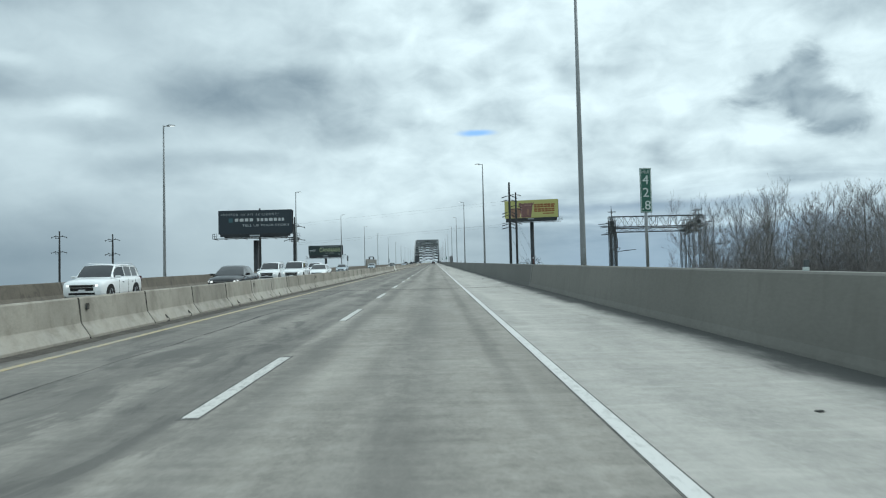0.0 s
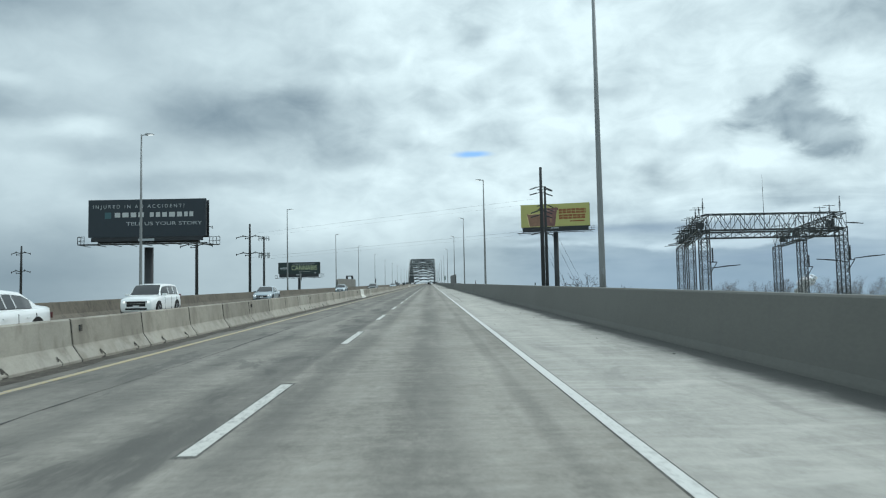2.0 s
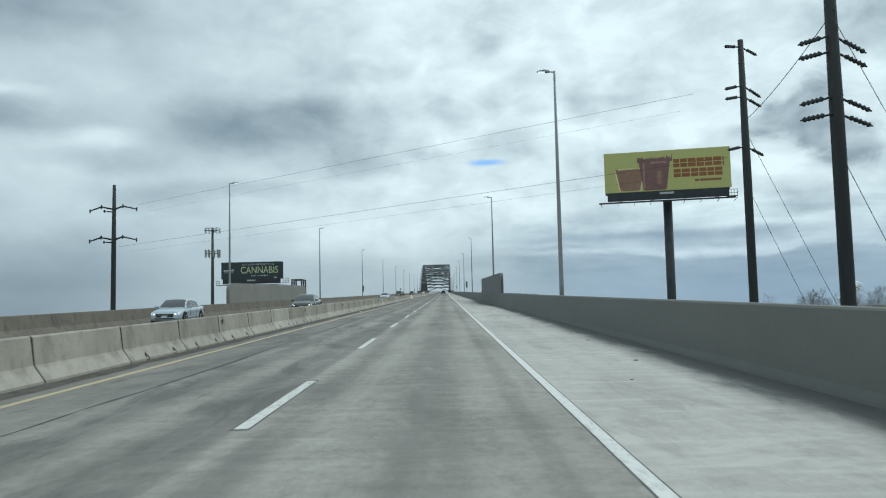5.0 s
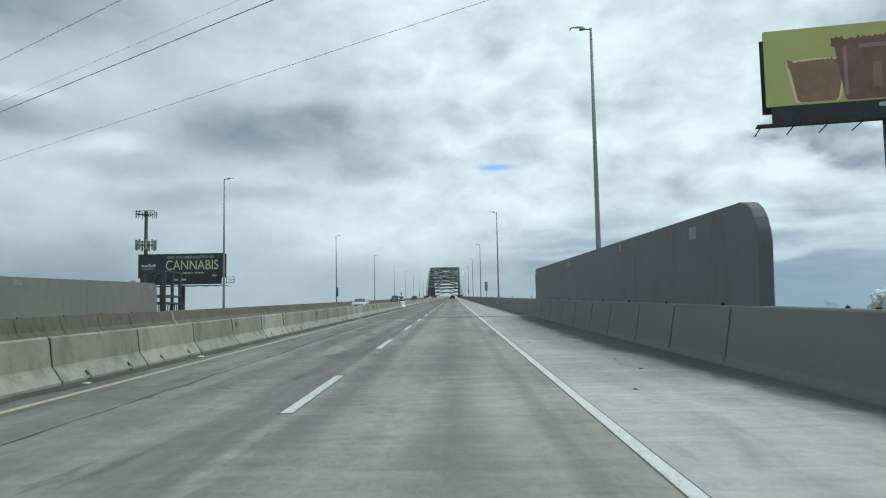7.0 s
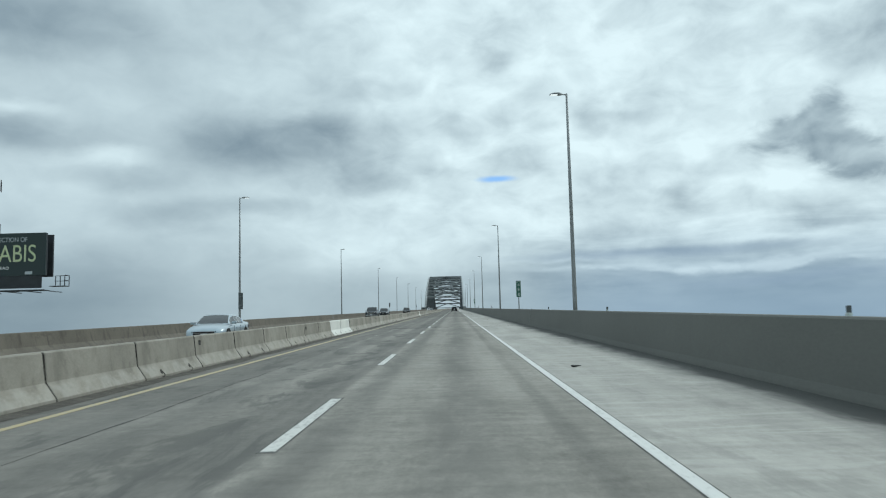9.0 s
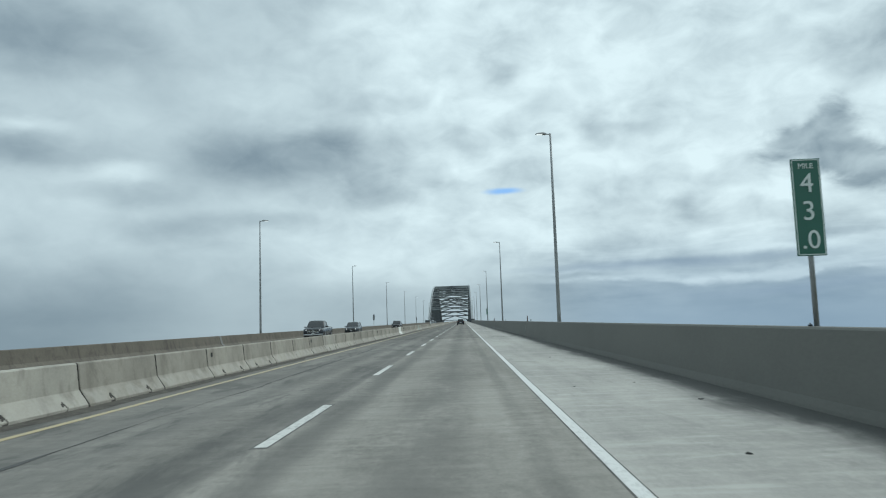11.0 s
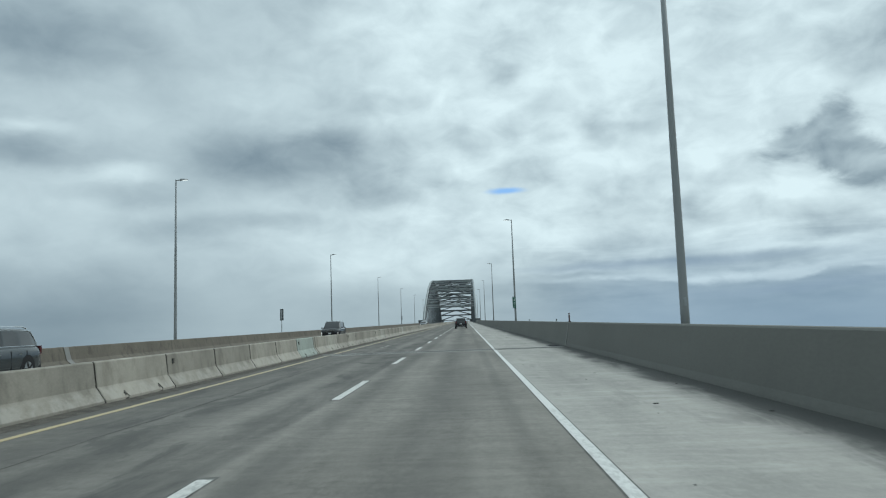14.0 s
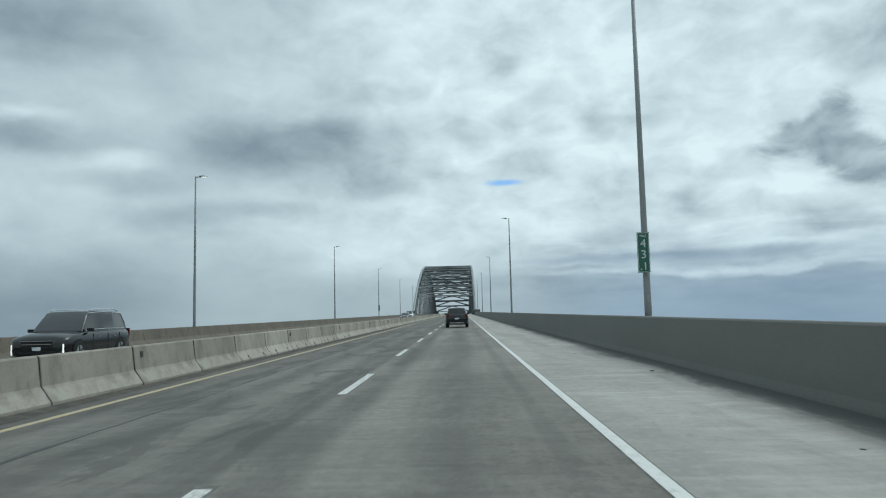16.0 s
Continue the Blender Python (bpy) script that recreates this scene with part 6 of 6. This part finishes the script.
def car(kind, length, width, height, paint, label, category, rails=False, grille=None, lamp_bar=False, lit=True, glass=None):
    """A road vehicle that looks along +y: lofted body, cabin, glass, lamps, grille, mirrors and wheels."""
    stations, (fa, fb, fc, fd), belt = SHAPES[kind]
    top = empty(kind if kind != "suv" else "sport_utility_car", label, category, "vehicles on the bridge")
    hw = width / 2
    ypos = lambda f: length / 2 - f * length
    bm = bmesh.new()
    rings = []
    for f, k, zb, zs, zt in stations:
        w = hw * k
        half = [(0.70 * w, zb), (0.965 * w, zb + 0.05), (w, zb + 0.33 * (zs - zb)), (0.995 * w, zs - 0.16), (0.975 * w, zs - 0.04), (0.90 * w, zs), (0.55 * w, zt), (0.2 * w, zt + 0.012)]
        rings.append([bm.verts.new((x, ypos(f), z)) for x, z in half + [(-x, z) for x, z in half[::-1]]])
    n = len(rings[0])
    for a, b in zip(rings, rings[1:]):
        for i in range(n):
            j = (i + 1) % n
            bm.faces.new((a[i], a[j], b[j], b[i]))
    bm.faces.new(rings[0])
    bm.faces.new(rings[-1][::-1])
    body = part("body", bm, paint, top, smooth=True)
    # cabin: one grid of sections; pillars and roof are painted, the rest is glass
    wb, wr = hw * 0.925, hw * (0.70 if kind == "sedan" else 0.77)
    ya, yb, yc, yd = (ypos(f) for f in (fa, fb, fc, fd))
    us = [fa, fa + (fb - fa) * 0.06, fa + (fb - fa) * 0.35, fa + (fb - fa) * 0.68, fb - (fb - fa) * 0.06, fb + 0.012]
    doors = [fb + (fc - fb) * q for q in ((0.30, 0.33, 0.66, 0.69, 0.96) if kind != "pickup" else (0.44, 0.49, 0.92, 0.95, 0.985))]
    us += doors + [fc + 0.006, fc + (fd - fc) * 0.15, fc + (fd - fc) * 0.5, fc + (fd - fc) * 0.85, fd]

    def roofline(u):
        if u < fb:
            q = (u - fa) / (fb - fa)
            return belt + (height - 0.05 - belt) * (1 - (1 - q) ** 1.25)
        if u < fc:
            q = (u - fb) / (fc - fb)
            return height - 0.05 + 0.05 * math.sin(math.pi * min(1, q * 1.1))
        q = (u - fc) / (fd - fc)
        return belt + (height - 0.05 - belt) * (1 - q ** 1.6)

    grid = []
    for u in us:
        z = roofline(u)
        k = max(0.0, min(1.0, (z - belt) / (height - 0.05 - belt)))
        w = wb + (wr - wb) * k
        ends = 1 - 0.06 * max(0, 1 - 4 * (u - fa)) - 0.08 * max(0, 1 - 6 * (fd - u))
        a, b = Vector((wb * ends, 0, belt - 0.02)), Vector((w * ends, 0, z - 0.06 * k))
        pts = [a, a.lerp(b, 0.12), a.lerp(b, 0.5), a.lerp(b, 0.90), b, Vector((b.x * 0.93, 0, z - 0.012 * k)), Vector((b.x * 0.6, 0, z + 0.012 * k)), Vector((0, 0, z + 0.02 * k))]
        pts += [Vector((-p.x, 0, p.z)) for p in pts[-2::-1]]
        grid.append([Vector((p.x, ypos(u), p.z)) for p in pts])
    panes = {}
    m = len(grid[0])
    for i in range(len(us) - 1):
        mid = (us[i] + us[i + 1]) / 2
        for j in range(m - 1):
            side = j if j < m // 2 else m - 2 - j
            name = "shell"
            if side >= 5 and us[1] - 1e-6 < mid < us[4] + 1e-6:
                name = "windscreen"
            elif side >= 5 and us[-4] - 1e-6 < mid < us[-2] + 1e-6:
                name = "rear_window"
            elif side in (1, 2) and fa + (fb - fa) * 0.5 < mid < fc + (fd - fc) * (0.35 if kind == "sedan" else 0.05):
                if mid < doors[0]:
                    name = "side_window_a"
                elif doors[1] < mid < doors[2]:
                    name = "side_window_b"
                elif doors[3] < mid and kind != "pickup":
                    name = "side_window_c"
                if name != "shell":
                    name += "l" if j < m // 2 else "r"
            panes.setdefault(name, []).append((i, j))
    cabin = None
    for name in sorted(panes, key=lambda q: q != "shell"):
        g = bmesh.new()
        seen = {}
        for i, j in panes[name]:
            quad = []
            for p in ((i, j), (i, j + 1), (i + 1, j + 1), (i + 1, j)):
                if p not in seen:
                    seen[p] = g.verts.new(grid[p[0]][p[1]])
                quad.append(seen[p])
            try:
                g.faces.new(quad)
            except ValueError:
                pass
        bmesh.ops.remove_doubles(g, verts=g.verts, dist=0.0005)
        if name == "shell":
            cabin = part("cabin", g, paint, top, smooth=True)
        else:
            part(name.split("_")[0] + ("_window" if name.startswith(("side", "rear")) else ""), g, glass if glass and name == "rear_window" else car_glass, cabin, smooth=True)
    for s in (-1, 1):
        if rails:
            g = bmesh.new()
            line = [row[4 if s > 0 else m - 5] for row, u in zip(grid, us) if fa + (fb - fa) * 0.8 < u < fd - 0.01]
            tube(g, [p + Vector((s * 0.006, 0, 0.0)) for p in line], [0.014] * len(line), 5)
            part("window_trim", g, chrome, cabin, "chrome window line")
        g = bmesh.new()
        line = [row[1 if s > 0 else m - 2] for row, u in zip(grid, us) if fa + 0.02 < u < fd - 0.02]
        tube(g, [p + Vector((s * 0.004, 0, 0.0)) for p in line], [0.011] * len(line), 5)
        part("window_trim", g, chrome if rails else rubber, cabin)
    # door seams
    for s in (-1, 1):
        for u in ((0.13, -0.10, -0.29) if kind != "pickup" else (0.14, 0.0, -0.13)):
            xs = sorted((s * (hw - 0.03), s * (hw + 0.004)))
            part("door_seam", boxes((xs[0], u * length, 0.34, xs[1], u * length + 0.012, belt - 0.10)), rubber, body)
    # dark cladding along the sills
    for s in (-1, 1):
        part("sill", boxes((min(s * (hw - 0.04), s * (hw + 0.008)), -length * 0.27, 0.22, max(s * (hw - 0.04), s * (hw + 0.008)), length * 0.29, 0.34), bevel=0.01), rubber, top, "dark sill")
    # nose
    z0, z1 = stations[0][2], stations[1][4]
    yn = length / 2
    h = z1 - z0
    part("grille", boxes((-hw * 0.52, yn - 0.06, z0 + h * 0.36, hw * 0.52, yn + 0.022, z0 + h * 0.80), bevel=0.02), rubber if grille is None else grille, top, "dark front grille")
    part("grille_bar", boxes((-hw * 0.50, yn + 0.015, z0 + h * 0.60, hw * 0.50, yn + 0.034, z0 + h * 0.65)), chrome, top)
    part("grille_bar", boxes((-hw * 0.54, yn + 0.010, z0 + h * 0.80, hw * 0.54, yn + 0.032, z0 + h * 0.845)), chrome, top)
    part("air_intake", boxes((-hw * 0.60, yn - 0.05, z0 + 0.03, hw * 0.60, yn + 0.018, z0 + h * 0.22), bevel=0.01), rubber, top)
    part("number_plate", boxes((-0.15, yn + 0.02, z0 + h * 0.25, 0.15, yn + 0.03, z0 + h * 0.25 + 0.12)), plate_pale, top, "blank pale plate")
    for s in (-1, 1):
        g = bmesh.new()
        xo, xi = s * hw * 0.90, s * hw * 0.55
        pts = [(xi, yn + 0.012, z0 + h * 0.62), (xo, yn - 0.16, z0 + h * 0.66), (xo * 1.005, yn - 0.22, z0 + h * 0.93), (xi, yn - 0.01, z0 + h * 0.84)]
        fr = [g.verts.new(p) for p in pts]
        bk = [g.verts.new((p[0], p[1] - 0.18, p[2])) for p in pts]
        g.faces.new(fr)
        g.faces.new(bk[::-1])
        for i in range(4):
            j = (i + 1) % 4
            g.faces.new((fr[i], fr[j], bk[j], bk[i]))
        lamp = part("headlight", g, car_glass, top, "dark headlight housing")
        if lit:
            for q, r in ((0.30, 0.062), (0.68, 0.075)):
                xl = xi + (xo - xi) * q
                g = bmesh.new()
                yl = yn + 0.012 - 0.172 * q
                disc_y(g, xl, yl + 0.03, z0 + h * (0.735 + 0.05 * q), r)
                part("lens", g, lit_lens, lamp, "lit headlight")
        if lamp_bar:
            part("running_light", boxes((s * hw * 0.86 - 0.014, yn - 0.14, z0 + h * 0.0, s * hw * 0.86 + 0.014, yn - 0.02, z0 + h * 0.62)), lit_lens, top, "tall bright running light")
        # mirrors
        part("mirror", boxes((min(s * hw * 0.93, s * (hw + 0.16)), ya - 0.34, belt - 0.01, max(s * hw * 0.93, s * (hw + 0.16)), ya - 0.22, belt + 0.11), bevel=0.03), paint if not lamp_bar else rubber, top)
        # tail lamps
        zt = stations[-2][3]
        yt = -length / 2
        part("tail_light", boxes((min(s * hw * 0.70, s * hw * 0.93), yt - 0.012, zt - (0.30 if kind != "suv" else 0.24), max(s * hw * 0.70, s * hw * 0.93), yt + 0.12, zt - (0.14 if kind != "suv" else -0.06)), bevel=0.015), tail_red, top, "red tail light")
        for f in (0.17, 0.80):
            y, r = ypos(f), 0.33 if kind == "sedan" else 0.38
            g = bmesh.new()
            disc(g, s * (hw - 0.03), s * (hw + 0.004), y, r + 0.02, r + 0.07)
            part("wheel_arch", g, rubber, top)
            g = bmesh.new()
            disc(g, s * (hw - 0.22), s * (hw + 0.012), y, r, r)
            wheel = part("wheel", g, rubber, top)
            g = bmesh.new()
            disc(g, s * (hw + 0.013), s * (hw + 0.022), y, r, r * 0.66)
            part("rim", g, galvanised, wheel, "alloy rim")
            for q in range(5):
                g = bmesh.new()
                a = 2 * math.pi * q / 5
                beam(g, (s * (hw + 0.024), y, r), (s * (hw + 0.024), y + r * 0.62 * math.cos(a), r + r * 0.62 * math.sin(a)), 0.02, 0.07)
                part("spoke", g, rubber, wheel)
        if rails and kind != "sedan":
            g = bmesh.new()
            tube(g, [(s * wr * 0.9, yb - 0.2, height - 0.02), (s * wr * 0.9, yb - 0.4, height + 0.05), (s * wr * 0.9, yc + 0.4, height + 0.04), (s * wr * 0.9, yc + 0.1, height - 0.03)], [0.02] * 4, 6)
            part("roof_rail", g, chrome, top)
        for u in ((0.02, -0.22) if kind != "pickup" else (0.06, -0.06)):
            part("door_handle", boxes((min(s * (hw - 0.02), s * (hw + 0.018)), u * length, belt - 0.22, max(s * (hw - 0.02), s * (hw + 0.018)), u * length + 0.18, belt - 0.18)), chrome if rails else paint, top)
    yt = -length / 2
    part("rear_bumper", boxes((-hw * 0.9, yt - 0.03, 0.36, hw * 0.9, yt + 0.1, 0.60), bevel=0.03), rubber, top)
    part("skid_plate", boxes((-hw * 0.62, yt - 0.04, 0.36, hw * 0.62, yt - 0.02, 0.43), bevel=0.006), chrome, top, "silver strip under the bumper")
    part("number_plate", boxes((-0.15, yt - 0.035, 0.70, 0.15, yt - 0.018, 0.82)), plate_pale, top, "blank pale plate")
    if kind == "pickup":
        for z in (0.40, 0.62):
            part("chrome_surround", boxes((-hw * 0.55, yn + 0.02, z0 + h * z - 0.03, hw * 0.55, yn + 0.05, z0 + h * z + 0.03), bevel=0.01), chrome, top, "chrome grille surround")
        part("chrome_surround", boxes((-0.05, yn + 0.02, z0 + h * 0.36, 0.05, yn + 0.05, z0 + h * 0.84), bevel=0.01), chrome, top)
        part("chrome_bumper", boxes((-hw * 0.93, yn - 0.10, z0 + 0.0, hw * 0.93, yn + 0.06, z0 + h * 0.24), bevel=0.03), chrome, top, "bright steel bumper")
        part("cargo_bed", boxes((-hw * 0.82, ypos(0.965), 1.285, hw * 0.82, ypos(0.66), 1.306)), rubber, top, "dark open cargo bed")
    return top


paint_white = glossy("white_car_paint", (0.78, 0.80, 0.80), 0.3, 0, 0.6)
paint_black = glossy("black_car_paint", (0.004, 0.005, 0.006), 0.16, 0, 0.15)
paint_blue = glossy("dark_blue_car_paint", (0.010, 0.015, 0.020), 0.22, 0.2, 0.4)
paint_grey = glossy("dark_grey_car_paint", (0.040, 0.048, 0.052), 0.18, 0.3, 0.4)
paint_green = glossy("dark_green_grey_car_paint", (0.03, 0.042, 0.040), 0.25, 0.2, 0.4)
paint_silver = glossy("silver_blue_car_paint", (0.34, 0.40, 0.44), 0.3, 0.4, 0.7)


def oncoming(ob, x, y):
    ob.matrix_world = Matrix.Translation(at(x, y, fall(x) + 0.004)) @ SLOPE @ pose(0, 0, 0, 0, 0, 180)


oncoming(car("suv", 4.85, 1.93, 1.74, paint_white, "white sport utility car with silver roof rails", "car", True), -15.4, 38.4)
oncoming(car("sedan", 4.85, 1.86, 1.46, paint_black, "glossy black sedan with bright headlights", "car"), -11.15, 45.9)
oncoming(car("suv", 4.6, 1.83, 1.73, paint_white, "white crossover car with black grille", "car", True), -11.6, 69.0)
oncoming(car("suv", 5.0, 2.0, 1.78, paint_white, "large white sport utility car with dark rails", "car", True), -15, 76.0)
oncoming(car("sedan", 4.8, 1.85, 1.45, paint_white, "plain white sedan in the oncoming lanes", "car"), -11.1, 80.0)
oncoming(car("suv", 4.7, 1.85, 1.72, paint_white, "white compact sport utility car", "car"), -15.1, 104.5)
oncoming(car("sedan", 4.6, 1.80, 1.46, paint_silver, "pale blue silver sedan on the bridge", "car"), -15.3, 136.5)
oncoming(car("sedan", 4.6, 1.80, 1.46, paint_silver, "pale blue silver hatchback further along", "car"), -15.3, 200.8)
oncoming(car("sedan", 4.9, 1.86, 1.47, paint_green, "dark green-grey sedan with chrome window line", "car", True), -11.3, 221)
oncoming(car("sedan", 4.75, 1.84, 1.40, paint_silver, "pale silver-blue sedan with dark windows", "car", lit=False), -11.5, 312.5)
oncoming(car("pickup", 5.8, 2.05, 1.93, paint_blue, "dark blue pickup truck with broad grille", "pickup truck", False), -14.5, 414.8)
oncoming(car("suv", 5.0, 1.95, 1.76, paint_grey, "dark grey minivan with roof rails", "car", True), -15.3, 447.5)
oncoming(car("suv", 5.4, 2.06, 1.86, paint_black, "large black luxury sport utility car", "car", True, None, True, False), -14.4, 512.6)
oncoming(car("sedan", 4.7, 1.82, 1.45, paint_grey, "dark sedan far along the bridge", "car"), -11.0, 640.0)
oncoming(car("suv", 4.7, 1.85, 1.7, paint_white, "white car far along the bridge", "car"), -13.8, 700.0)
lead = car("suv", 4.6, 1.88, 1.68, paint_black, "black crossover car driving ahead in the lane", "car", glass=rear_glass)
lead.matrix_world = Matrix.Translation(at(-0.45, 553.0, 0.006)) @ SLOPE
